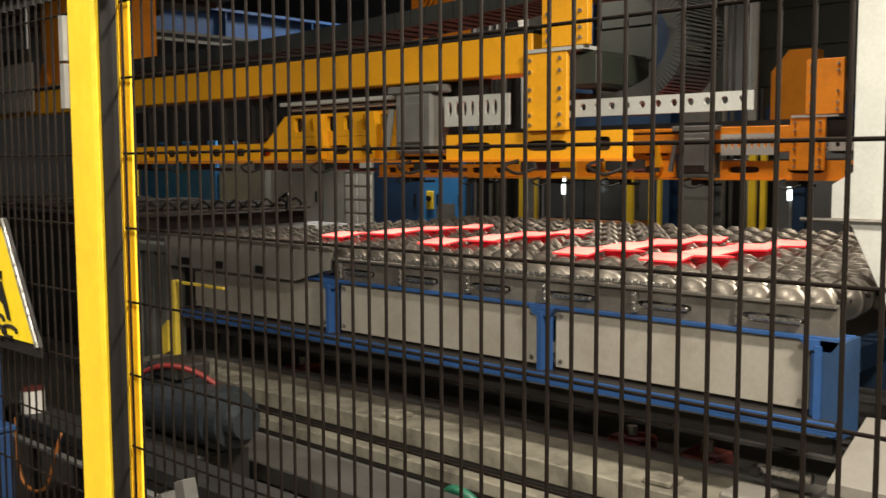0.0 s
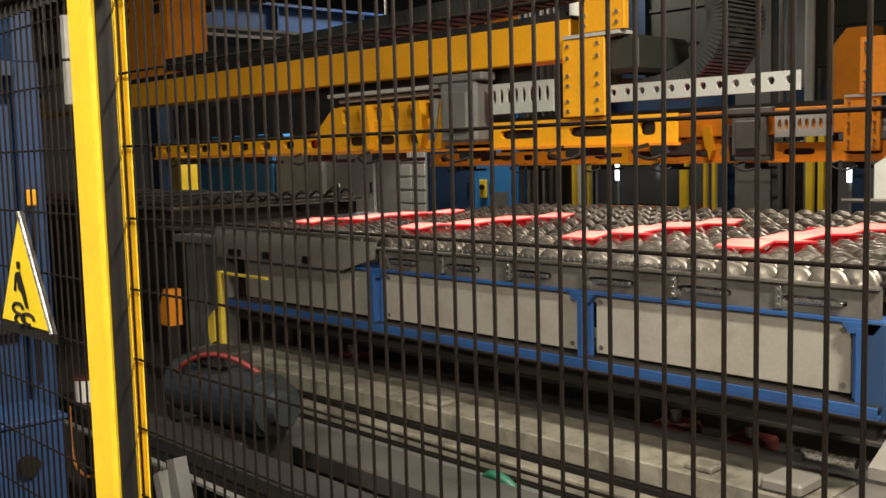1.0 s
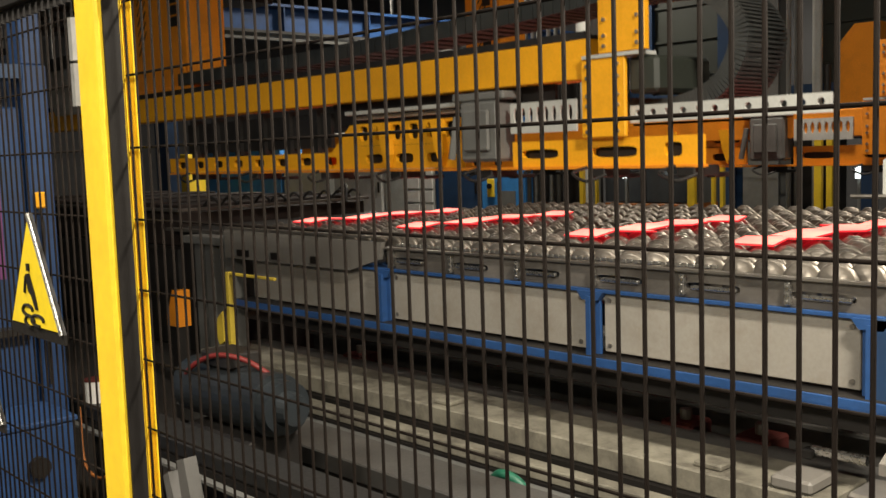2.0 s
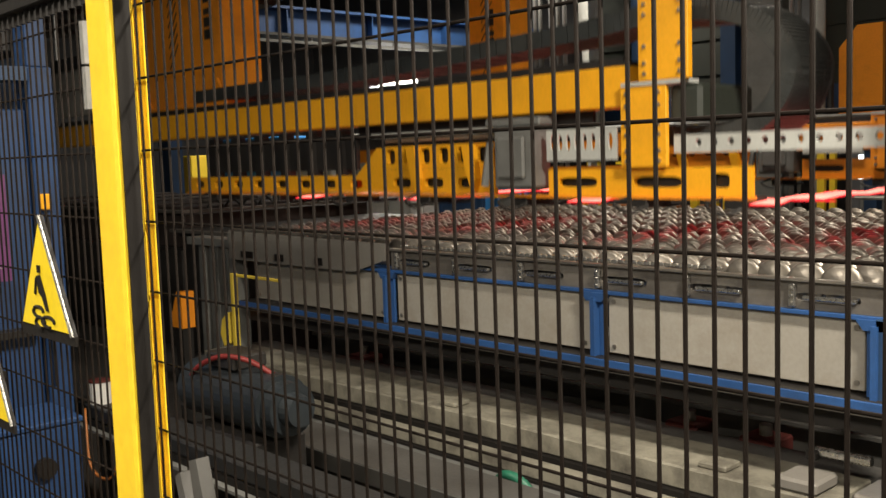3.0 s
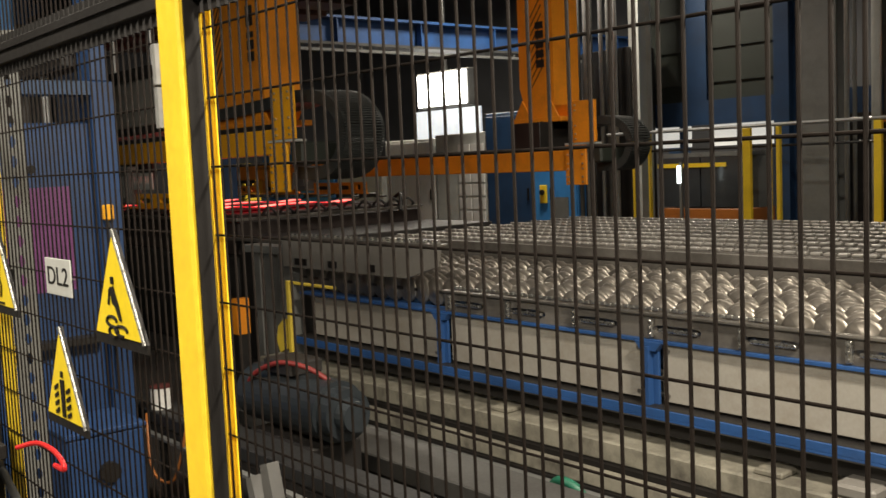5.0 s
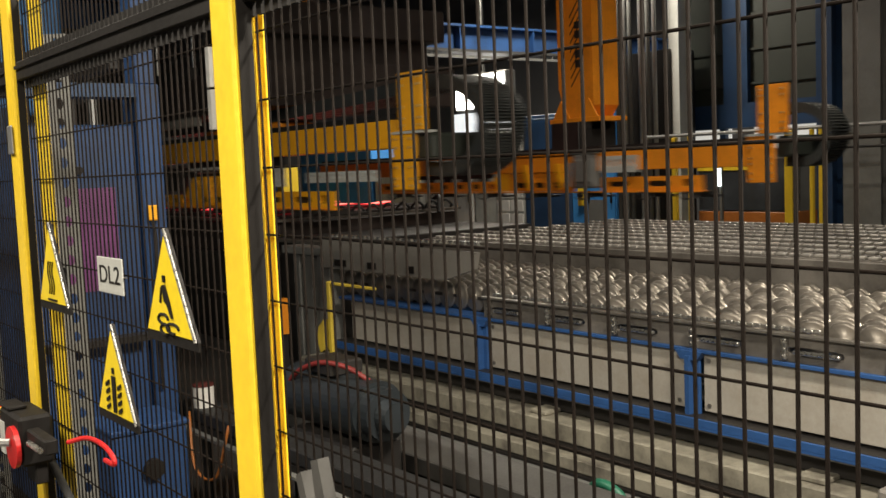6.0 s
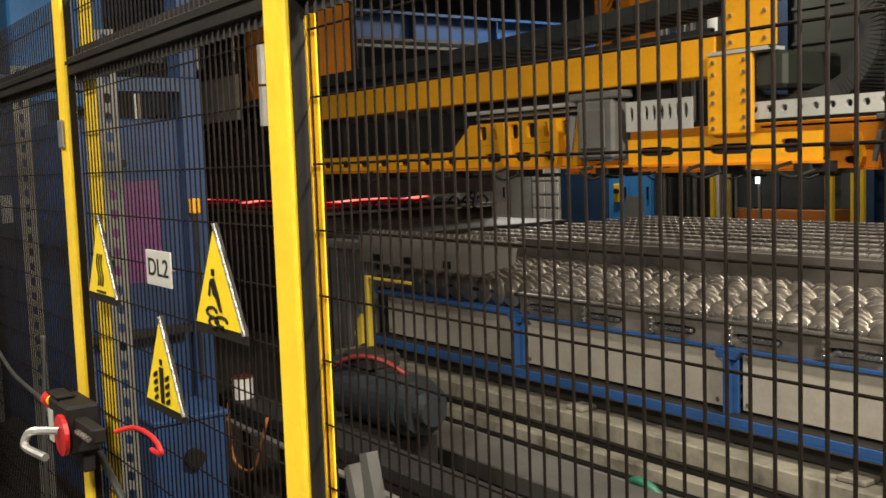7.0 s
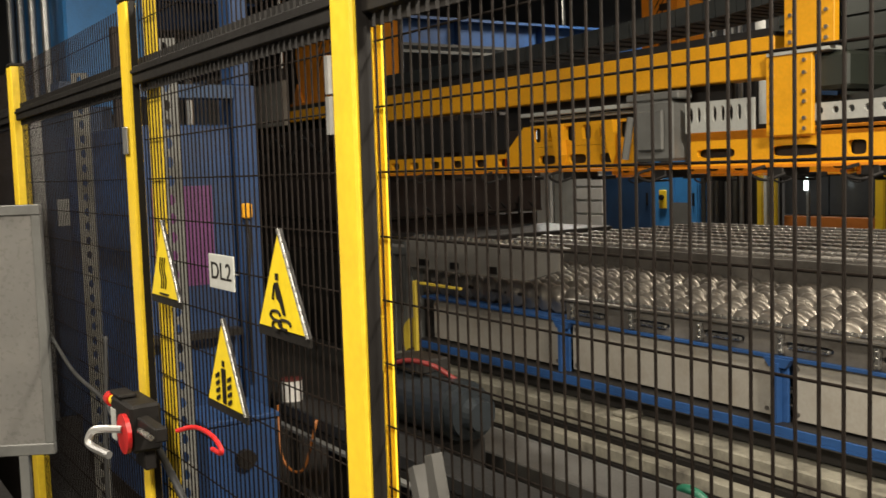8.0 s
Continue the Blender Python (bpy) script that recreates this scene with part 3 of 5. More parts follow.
def feeder_arm():
    a = thing("transfer_feeder", "amber steel transfer arm with a long gripper bar and cable chain", "machine", (0, 0, 0), "feeder arms")
    bm = B(-9.2, -2.0, 3.40, 3.56, 2.05, 2.255, bevel=0.006)
    part("beam", bm, AMBER, a)
    bm = B(-9.2, -2.0, 3.41, 3.55, 2.256, 2.275)
    box(bm, -9.2, -2.05, 3.43, 3.46, 2.275, 2.30)
    part("slide_rail", bm, DARK, a, "dark ground steel slide rail")
    ep = part("end_plate", B(-2.03, -1.76, 3.372, 3.399, 1.75, 2.145, bevel=0.004), AMBER, a)
    up = part("chain_plate", B(-1.91, -1.63, 3.36, 3.40, 2.165, 2.57, bevel=0.003), AMBER, a)
    part("joint_strip", B(-2.02, -1.66, 3.364, 3.5, 2.146, 2.164), LIGHTGREY, a)
    bolt = mesh_of("bolt", rod(bmesh.new(), (0, 0, 0), (0, -0.012, 0), 0.011, 6), CHROME)
    for bx in (-1.99, -1.8):
        for bz in (1.78, 1.83, 1.91, 1.96, 2.05, 2.11):
            again("bolt", bolt, ep, bx, 3.373, bz)
    for bx in (-1.87, -1.67):
        for bz in (2.2, 2.25, 2.33, 2.48, 2.53):
            again("bolt", bolt, up, bx, 3.361, bz)
    # gripper bar with its holes
    g = part("gripper_bar", B(-6.55, -1.34, 3.40, 3.47, 1.592, 1.606), ORANGE, a)
    holes = [(-6.35 + 0.3 * i, 1.668, 0.13, 0.055) for i in range(8)]
    part("thin_bar", holed(bmesh.new(), -6.55, -4.24, 1.61, 1.725, 3.42, 3.45, holes), AMBER, g)
    bm = holed(bmesh.new(), -3.95, -2.96, 1.76, 1.905, 3.42, 3.45, [(-3.88 + 0.165 * i, 1.84, 0.085, 0.095) for i in range(6)])
    part("deep_bar", bm, AMBER, g)
    part("deep_bar_foot", holed(bmesh.new(), -3.95, -2.96, 1.61, 1.758, 3.421, 3.451, [(-3.78 + 0.3 * i, 1.675, 0.17, 0.06) for i in range(3)]), AMBER, g)
    bm = bmesh.new()
    prism(bm, [(-4.24, 1.61), (-3.952, 1.61), (-3.952, 1.9), (-4.02, 1.9), (-4.24, 1.725)], "y", 3.42, 3.45)
    part("bar_ramp", bm, AMBER, g)
    for x in (-3.62, -3.12):
        bm = prism(bmesh.new(), [(x - 0.06, 1.9), (x + 0.02, 1.9), (x + 0.05, 1.7), (x + 0.02, 1.62), (x - 0.03, 1.75)], "y", 3.37, 3.418)
        part("bar_bracket", bm, AMBER, g)
    bm = holed(bmesh.new(), -2.55, -1.34, 1.6, 1.745, 3.42, 3.45, [(-2.35, 1.675, 0.26, 0.05), (-1.85, 1.675, 0.28, 0.055), (-1.5, 1.68, 0.1, 0.07)])
    part("front_bar", bm, AMBER, g)
    bm = B(-6.5, -4.3, 3.462, 3.47, 1.615, 1.715)
    box(bm, -3.93, -2.98, 3.462, 3.47, 1.615, 1.895)
    box(bm, -2.5, -1.4, 3.462, 3.47, 1.607, 1.735)
    part("backing_plate", bm, DARK, g)
    # grey parts between beam and bar
    bm = B(-4.05, -2.9, 3.40, 3.44, 1.965, 1.99, bevel=0.003)
    rod(bm, (-4.0, 3.47, 1.945), (-2.9, 3.47, 1.945), 0.012, 8)
    part("guide_rod", bm, LIGHTGREY, g)
    bm = B(-2.89, -2.59, 3.34, 3.5, 1.64, 1.985, bevel=0.018)
    box(bm, -2.84, -2.64, 3.315, 3.34, 1.70, 1.93, bevel=0.01)
    box(bm, -2.95, -2.54, 3.34, 3.46, 1.985, 2.03, bevel=0.008)
    rod(bm, (-2.95, 3.33, 1.66), (-2.9, 3.33, 1.9), 0.022, 8)
    part("drive_unit", bm, GREY, g, "grey gripper drive housing")
    part("slotted_plate", holed(bmesh.new(), -2.53, -2.065, 1.79, 1.955, 3.385, 3.4, [(-2.49 + 0.055 * i, 1.885, 0.032, 0.085) for i in range(8)]), LIGHTGREY, g, "light grey slotted plate")
    part("hole_rail", holed(bmesh.new(), -1.75, -0.72, 1.815, 1.90, 3.42, 3.44, [(-1.7 + 0.085 * i, 1.862, 0.036, 0.036) for i in range(12)]), LIGHTGREY, g, "light grey rail with round holes")
    bm = B(-6.3, -4.3, 3.47, 3.5, 1.76, 2.0)
    box(bm, -4.3, -2.3, 3.5, 3.52, 1.89, 2.05)
    for i in range(6):
        box(bm, -6.2 + 0.34 * i, -6.12 + 0.34 * i, 3.44, 3.52, 1.70, 2.03)
    part("hanger_frame", bm, DARK, g, "dark hanger brackets")
    for i, x in enumerate((-6.1, -5.2, -4.3, -3.55, -2.75, -1.95, -1.42)):
        bm = B(x - 0.05, x + 0.05, 3.40, 3.62, 1.545, 1.60, bevel=0.006)
        box(bm, x - 0.025, x + 0.025, 3.62, 3.80, 1.535, 1.56, bevel=0.003)
        tube(bm, bend([(x - 0.04, 3.38, 1.6), (x - 0.1, 3.33, 1.57), (x, 3.32, 1.53), (x + 0.08, 3.38, 1.56)], 4), 0.009, 6)
        part("gripper", bm, DARK, g, "dark gripper finger with hose")
    # cable chain: a long top run, a wide loop and a short way back, hoses inside
    run = [(-6.6, 3.74, 2.40), (-4.5, 3.74, 2.41), (-2.6, 3.74, 2.47), (-1.9, 3.74, 2.51), (-1.47, 3.74, 2.45), (-1.25, 3.74, 2.24), (-1.33, 3.74, 2.0), (-1.58, 3.74, 1.89), (-1.9, 3.74, 1.9)]
    part("cable_chain", chain_links(bend(run, 14), 0.34, 0.10), CHAIN, a, "dark plastic cable chain")
    part("chain_bracket", B(-1.78, -1.6, 3.42, 3.9, 1.96, 2.14, bevel=0.02), GREENDARK, a, "grey-green bracket behind the end plate")
    return a


arm = feeder_arm()
arm_far = copy_thing(arm, pose(0, 3.2, -0.12))
for o in arm_far.children_recursive:
    if o.name.startswith(("beam", "end_plate", "chain_plate", "front_bar", "deep_bar", "thin_bar")):
        o.data = o.data.copy()
        o.data.materials[0] = ORANGE
for o in list(arm_far.children):
    if o.name.startswith(("beam", "slide_rail")):
        o.location.z -= 0.16
    if o.name.startswith("cable_chain"):
        far_run = [(-2.0, 3.74, 2.36), (-1.75, 3.74, 2.38), (-1.52, 3.74, 2.33), (-1.40, 3.74, 2.17), (-1.46, 3.74, 2.0), (-1.6, 3.74, 1.92), (-1.8, 3.74, 1.92)]
        o.data = mesh_of("cable_chain", chain_links(bend(far_run, 8), 0.26, 0.08), CHAIN)
tagged(arm_far, "orange steel transfer arm with a long gripper bar and cable chain")


def mast(width, gap=0.0):
    m = thing("feeder_mast", "orange steel mast that carries a feeder arm", "machine", (0, 0, 0), "feeder masts")
    bm = prism(bmesh.new(), [(-width, 2.75), (-width, 6.5), (0, 6.5), (0, 2.55), (-0.1, 2.43), (-width + 0.1, 2.43)], "y", 3.6, 3.98)
    part("column", bm, ORANGE, m)
    bm = B(-width - 0.12, 0.10, 3.57, 4.0, 2.38, 2.43, bevel=0.004)
    for x in (-width + 0.05, -0.05):
        prism(bm, [(x - 0.12, 2.43), (x + 0.12, 2.43), (x, 2.62)], "y", 3.575, 3.595)
    part("foot_plate", bm, ORANGE, m)
    if gap:
        part("carriage", B(-width * 0.9, -0.05, 3.42, 3.98, 2.379 - gap, 2.379, bevel=0.006), DARK, m)
    bm = bmesh.new()
    for k in range(9):
        x, z = -width * 0.62, 2.75 + 0.09 * k
        prism(bm, [(x, z), (x + 0.16, z + 0.2), (x + 0.16, z + 0.215), (x, z + 0.015)], "y", 3.594, 3.6)
    part("vent_slots", bm, DARK, m, "row of slanting vent slots")
    bm = bmesh.new()
    for k, h in enumerate((0.08, 0.08, 0.05, 0.08, 0.07)):
        box(bm, -0.24, -0.13, 3.593, 3.6, 2.95 + 0.1 * k, 2.95 + 0.1 * k + h)
    part("lettering", bm, DARK, m, "dark printed mark of plain bars")
    bm = B(-width * 0.8, -width * 0.8 + 0.35, 3.62, 3.9, 2.30, 2.38, bevel=0.005)
    rod(bm, (-0.15, 3.55, 2.34), (-0.15, 3.62, 2.34), 0.05, 12)
    part("bearing_block", bm, DARK, m)
    return m


mast_near = mast(1.4)
mast_far = mast(0.5, 0.29)


# ---- the press ----
ram = thing("press_ram", "dark steel press ram with its upper die", "machine", (0, 0, 0))
part("upper_die", B(-11.0, -6.55, 3.44, 5.3, 0.32, 0.95, bevel=0.02), DIE, ram)
part("ram_body", B(-11.0, -8.6, 4.4, 5.3, 0.951, 2.6, bevel=0.02), DIE, ram)
part("die_flange", B(-11.2, -6.4, 3.40, 5.4, 0.62, 0.92, bevel=0.01), DIE, ram)
for i in range(9):
    part("die_insert", B(-11.1 + 0.52 * i, -10.65 + 0.52 * i, 3.42, 5.25, 0.04 * (i % 3), 0.34, bevel=0.01), DIE, ram)
for i in range(7):
    part("hose", tube(bmesh.new(), bend([(-11 + 0.65 * i, 3.39, 0.6), (-10.8 + 0.65 * i, 3.31, 0.5), (-10.6 + 0.65 * i, 3.33, 0.75), (-10.4 + 0.65 * i, 3.39, 0.62)], 5), 0.014, 6), RUBBER, ram)

part("front_skirt", B(-11.2, -6.2, 3.295, 3.34, -0.02, 0.36, bevel=0.006), DIE, ram)
part("end_skirt", B(-6.24, -6.2, 3.341, 5.35, -0.02, 0.36, bevel=0.006), DIE, ram)

die = thing("lower_die", "dark scaled lower die on the press bed", "machine", (0, 0, 0))
part("bed", B(-11.5, -6.3, 3.36, 5.6, 0.0, 0.86, bevel=0.02), DARK, die)
part("die_block", B(-11.2, -6.32, 3.40, 5.4, 0.861, 1.16, bevel=0.015), DIE, die)
for i in range(9):
    part("die_insert", B(-11.0 + 0.52 * i, -10.56 + 0.52 * i, 3.44, 5.3, 1.161, 1.215 + 0.015 * (i % 2), bevel=0.008), DIE, die)
part("top_edge", B(-11.0, -6.25, 3.35, 3.399, 1.165, 1.19, bevel=0.003), STEEL, die, "bright worn edge strip")
part("side_edge", B(-6.31, -6.25, 3.40, 5.4, 1.165, 1.19, bevel=0.003), STEEL, die, "bright worn edge strip")
bm = tube(bmesh.new(), bend([(-6.5, 5.2, 1.24), (-6.3, 5.15, 1.31), (-6.15, 5.05, 1.28), (-6.1, 5.0, 1.16)], 6), 0.018, 8)
part("hook", bm, RUBBER, die, "black bent hose end")
for i in range(10):
    y = 3.62 + 0.17 * i
    part("hose", tube(bmesh.new(), bend([(-6.3, y, 1.2), (-6.22, y + 0.03, 1.27), (-6.2, y + 0.09, 1.22), (-6.28, y + 0.14, 1.2)], 5), 0.012, 6), RUBBER, die)
part("entry_table", B(-6.24, -5.25, 3.3, 5.4, 0.98, 1.04, bevel=0.006), DARK, die)
part("entry_edge", B(-6.24, -4.95, 3.22, 3.29, 1.02, 1.045, bevel=0.002), STEEL, die, "bright worn edge strip")
part("entry_frame", B(-6.2, -5.3, 3.35, 5.3, 0.0, 0.979), DARK, die)

stand = thing("grey_stand", "grey steel stand with upright profiles beside the lifting table", "machine", (0, 0, 0))
for x, w in ((-5.32, 0.09), (-5.15, 0.12), (-4.98, 0.05)):
    part("upright", B(x - w / 2, x + w / 2, 3.0, 3.12, 0.0, 0.97, bevel=0.004), GREY, stand)
part("cross_bar", B(-5.5, -4.85, 2.98, 3.14, 0.971, 1.03, bevel=0.004), GREY, stand)
bm = B(-5.42, -4.9, 2.9, 3.2, 0.0, 0.02)
part("foot", bm, GREY, stand)


# ---- beams and ducts near the floor ----
low = thing("lower_beam", "grimy beige steel floor beam with a dark slot along it", "machine", (0, 0, 0))
part("beam", B(-5.0, -0.36, 2.80, 3.16, 0.145, 0.245, bevel=0.008), OLDBEIGE, low)
part("back_strip", B(-5.0, -0.36, 3.161, 3.34, 0.145, 0.238), DUCT, low, "oily brown back strip")
part("slot_rail", B(-5.0, -0.4, 2.77, 3.2, 0.118, 0.144), BLACK, low)
part("ledge", B(-5.0, -0.4, 2.70, 3.2, 0.05, 0.117, bevel=0.006), OLDBEIGE, low, "dull grey-green steel ledge")
part("lower_slot", B(-5.0, -0.4, 2.68, 3.2, 0.035, 0.049), BLACK, low)
part("foot_strip", B(-5.0, -0.4, 2.58, 3.2, 0.0, 0.034, bevel=0.006), GREY, low)
part("lock_block", B(-2.55, -2.43, 2.84, 2.96, 0.246, 0.272, bevel=0.006), OLDBEIGE, low)
part("lock_block", B(-0.95, -0.82, 2.84, 2.96, 0.246, 0.272, bevel=0.006), OLDBEIGE, low)
back = thing("floor_girder", "dark brown-grey steel girder below the lifting table", "machine", (0, 0, 0))
part("girder", B(-4.6, -0.3, 3.5, 3.8, 0.0, 0.30, bevel=0.01), DUCT, back)
part("flange", B(-4.6, -0.3, 3.46, 3.84, 0.301, 0.325, bevel=0.004), DUCT, back)
duct = thing("cable_duct", "worn grey steel cable duct on the floor", "duct", (0, 0, 0))
part("cover", B(-3.3, -0.65, 1.72, 1.98, 0.27, 0.35, bevel=0.006), DUCT, duct)
part("tray", B(-3.3, -0.6, 1.74, 2.0, 0.06, 0.269), DARK, duct)
part("support", B(-2.9, -2.8, 1.76, 1.96, 0.0, 0.06), DARK, duct)
part("support", B(-1.0, -0.9, 1.76, 1.96, 0.0, 0.06), DARK, duct)

tray = thing("cable_tray", "long black cable tray on short legs behind the fence", "duct", (0, 0, 0))
part("channel", B(-4.4, 0.6, 1.14, 1.30, 0.44, 0.50, bevel=0.006), RUBBER, tray)
part("edge_strip", B(-4.4, 0.6, 1.10, 1.13, 0.40, 0.412), GREY, tray, "dull grey edge strip")
part("strip_bracket", B(-4.4, 0.6, 1.131, 1.30, 0.40, 0.439), BLACK, tray)
for x in (-4.2, -2.6, -1.0, 0.4):
    part("leg", B(x - 0.03, x + 0.03, 1.17, 1.27, 0.0, 0.399), BLACK, tray)
for k in range(2):
    hose = bend([(-3.6 + 0.2 * k, 0.8 + 0.1 * k, 0.04), (-2.6, 0.9 + 0.12 * k, 0.05), (-1.6, 0.8 + 0.1 * k, 0.05), (-0.7, 0.95 + 0.1 * k, 0.05), (0.4, 0.85 + 0.1 * k, 0.045)], 8)
    solid("floor_cable", tube(bmesh.new(), hose, 0.035, 10), RUBBER, "thick black cable lying on the floor", "cable", smooth=True)

# marked frame and green cable by the duct
mk = thing("marker_frame", "small yellow and black striped frame on the duct", "marker", (-1.62, 2.06, -0.06))
for i in range(4):
    part("stripe_bar", B(-0.16 + 0.09 * i, -0.14 + 0.09 * i, 0, 0.02, 0.25, 0.34), OLDYELLOW if i % 2 == 0 else BLACK, mk)
part("crossbar", B(-0.17, 0.17, 0.0, 0.02, 0.341, 0.350), OLDYELLOW, mk)
part("foot", B(-0.2, 0.2, -0.02, 0.06, 0.06, 0.249), DARK, mk)
solid("green_cable", tube(bmesh.new(), bend([(-1.42, 2.1, 0.26), (-1.3, 2.06, 0.33), (-1.2, 2.08, 0.27), (-1.12, 2.1, 0.03)], 6), 0.02, 8), GREEN, "green sheathed cable hanging by the duct", "cable", smooth=True)

# dark drive motor with a red hose across it
motor = thing("drive_motor", "dark cylindrical drive motor with a grey end cap", "motor", (-1.95, 1.45, 0))
part("barrel", rod(bmesh.new(), (-0.6, 0, 0.62), (0.02, 0, 0.62), 0.125, 28), MOTOR, motor, smooth=False)
part("collar", rod(bmesh.new(), (0.02, 0, 0.62), (0.09, 0, 0.62), 0.105, 24), MOTOR, motor)
part("end_cap", rod(bmesh.new(), (0.09, 0, 0.62), (0.15, 0, 0.62), 0.07, 20, 0.06), MOTOR, motor)
part("terminal_box", B(-0.42, -0.2, -0.08, 0.08, 0.74, 0.80, bevel=0.008), DARK, motor)
part("mount", B(-0.5, 0.0, -0.12, 0.12, 0.0, 0.49, bevel=0.01), DARK, motor)
solid("red_hose", tube(bmesh.new(), bend([(-2.62, 1.42, 0.55), (-2.45, 1.35, 0.70), (-2.25, 1.36, 0.79), (-2.08, 1.40, 0.79), (-1.98, 1.46, 0.73)], 8), 0.011, 10), REDHOSE, "ribbed red hose bent over the motor", "hose", smooth=True)

# yellow bracket and barrier
br = thing("yellow_bracket", "yellow steel angle bracket with a swivel arm", "bracket", (-2.84, 1.8, 0))
part("upright", B(-0.014, 0.014, -0.014, 0.014, 0.0, 1.05, bevel=0.003), OLDYELLOW, br)
part("arm", B(0.023, 0.40, -0.008, 0.008, 1.035, 1.048, bevel=0.002), OLDYELLOW, br)
part("swivel", prism(bmesh.new(), [(-0.03, 0.86), (-0.08, 0.82), (-0.10, 0.75), (-0.07, 0.69), (-0.03, 0.71)], "y", -0.03, 0.02), OLDYELLOW, br)
og = thing("orange_block", "orange painted steel stop block on a dark post", "machine", (-5.06, 2.7, 0))
part("block", prism(bmesh.new(), [(-0.12, 0.42), (0.05, 0.42), (0.05, 0.68), (-0.02, 0.68), (-0.08, 0.55), (-0.12, 0.5)], "y", -0.05, 0.05), ORANGE, og)
part("post", B(-0.08, 0.03, -0.04, 0.04, 0.0, 0.419), DARK, og)

# ---- the blue control tower behind the gate ----
tw = thing("machine_tower", "blue steel machine tower behind the gate, coloured darker for shade", "machine", (-3.1, 0.5, 0))
part("cabinet", B(-1.25, 0.0, 0.0, 0.47, 0.10, 1.84, bevel=0.008), SHADEDBLUE, tw)
part("corner_column", B(-0.15, 0.04, 0.475, 0.58, 0.0, 2.02, bevel=0.006), SHADEDBLUE, tw)
part("upper_column", B(-0.13, 0.02, 0.485, 0.57, 2.021, 3.4, bevel=0.006), SHADEDBLUE, tw)
part("upper_beam", B(-1.25, -0.14, 0.42, 0.56, 2.10, 2.28, bevel=0.006), DARK, tw)
part("upper_post", B(-1.25, -1.1, 0.42, 0.56, 1.841, 2.099), DARK, tw)
part("conduit", rod(bmesh.new(), (-0.6, 0.49, 1.84), (-0.6, 0.49, 2.1), 0.02, 8), SILVER, tw)
part("plinth", B(-1.25, -0.02, 0.02, 0.45, 0.0, 0.1), DARK, tw)
part("top_rail", B(-0.1, 0.04, -0.3, 0.474, 1.96, 2.02), NAVY, tw)
part("lock", rod(bmesh.new(), (0.0, 0.2, 1.64), (0.03, 0.2, 1.64), 0.018, 12), BLACK, tw)
part("socket", B(0.041, 0.075, 0.485, 0.53, 1.40, 1.47, bevel=0.006), AMBER, tw, "small yellow plug socket")
part("cable", tube(bmesh.new(), bend([(0.06, 0.5, 1.41), (0.07, 0.51, 1.3), (0.06, 0.5, 1.0), (0.06, 0.5, 0.62)], 5), 0.007, 6), DARK, tw)
part("shelf", B(0.001, 0.09, 0.0, 0.45, 0.86, 0.89), DARK, tw)
# soft reflection on the cabinet side, put in as a thin magenta sheet
part("magenta_panel", B(0.001, 0.006, 0.08, 0.36, 1.10, 1.56), mat("magenta_reflection_tint", (0.16, 0.045, 0.16), 0.4, 0, 3, 0.3, 0.02, 0.4), tw, "soft magenta reflection painted as a thin sheet")
tw2 = thing("machine_tower", "dim blue steel machine tower behind the fence", "machine", (-5.6, 0.5, 0))
part("cabinet", B(-1.6, 0.0, 0.0, 0.6, 0.0, 2.1, bevel=0.008), NAVY, tw2)
part("duct", B(0.001, 0.06, 0.05, 0.12, 0.0, 2.0), SILVER, tw2)
part("notice", B(0.001, 0.006, 0.2, 0.32, 1.3, 1.48), LIGHTGREY, tw2, "small pale notice")
part("brown_post", B(0.2, 0.3, 0.55, 0.62, 0.0, 2.6), DIE, tw2)
cyl = thing("cylinder_rack", "bright steel cylinders on a blue head high above the fence", "machine", (-7.0, 0.9, 0))
part("head", B(-1.2, 0.6, 0.1, 0.8, 2.1, 4.2, bevel=0.02), BRIGHTBLUE, cyl)
part("pedestal", B(-1.0, 0.4, 0.2, 0.7, 0.0, 2.1), NAVY, cyl)
for k in range(4):
    part("cylinder", rod(bmesh.new(), (-0.9 + 0.45 * k, 0.0, 2.0), (-0.9 + 0.45 * k, 0.0, 4.0), 0.03, 14), SILVER, cyl)
bx = thing("blue_box", "blue steel junction box on the floor", "box", (-2.55, 0.7, 0))
part("body", B(-0.20, 0.12, -0.15, 0.15, 0.0, 0.60, bevel=0.01), SHADEDBLUE, bx)
part("lid", B(-0.21, 0.13, -0.16, 0.16, 0.60, 0.62, bevel=0.004), SHADEDBLUE, bx)
part("port", rod(bmesh.new(), (0.12, 0.0, 0.45), (0.15, 0.0, 0.45), 0.04, 14), BLACK, bx)
wl = thing("white_canister", "small white canister with a red band on a bracket", "canister", (-3.05, 1.2, 0))
part("body", rod(bmesh.new(), (0, 0, 0.5), (0, 0, 0.6), 0.05, 18), WHITE, wl)
part("band", rod(bmesh.new(), (0, 0, 0.6), (0, 0, 0.608), 0.052, 18), DULLRED, wl)
part("stem", rod(bmesh.new(), (0, 0, 0.0), (0, 0, 0.5), 0.025, 8), DARK, wl)
solid("copper_cable", tube(bmesh.new(), bend([(-3.0, 1.1, 0.5), (-2.85, 1.05, 0.28), (-2.7, 1.08, 0.26), (-2.62, 1.12, 0.5)], 6), 0.007, 8), DIMORANGE, "thin orange cable hanging in a loop", "cable", smooth=True)

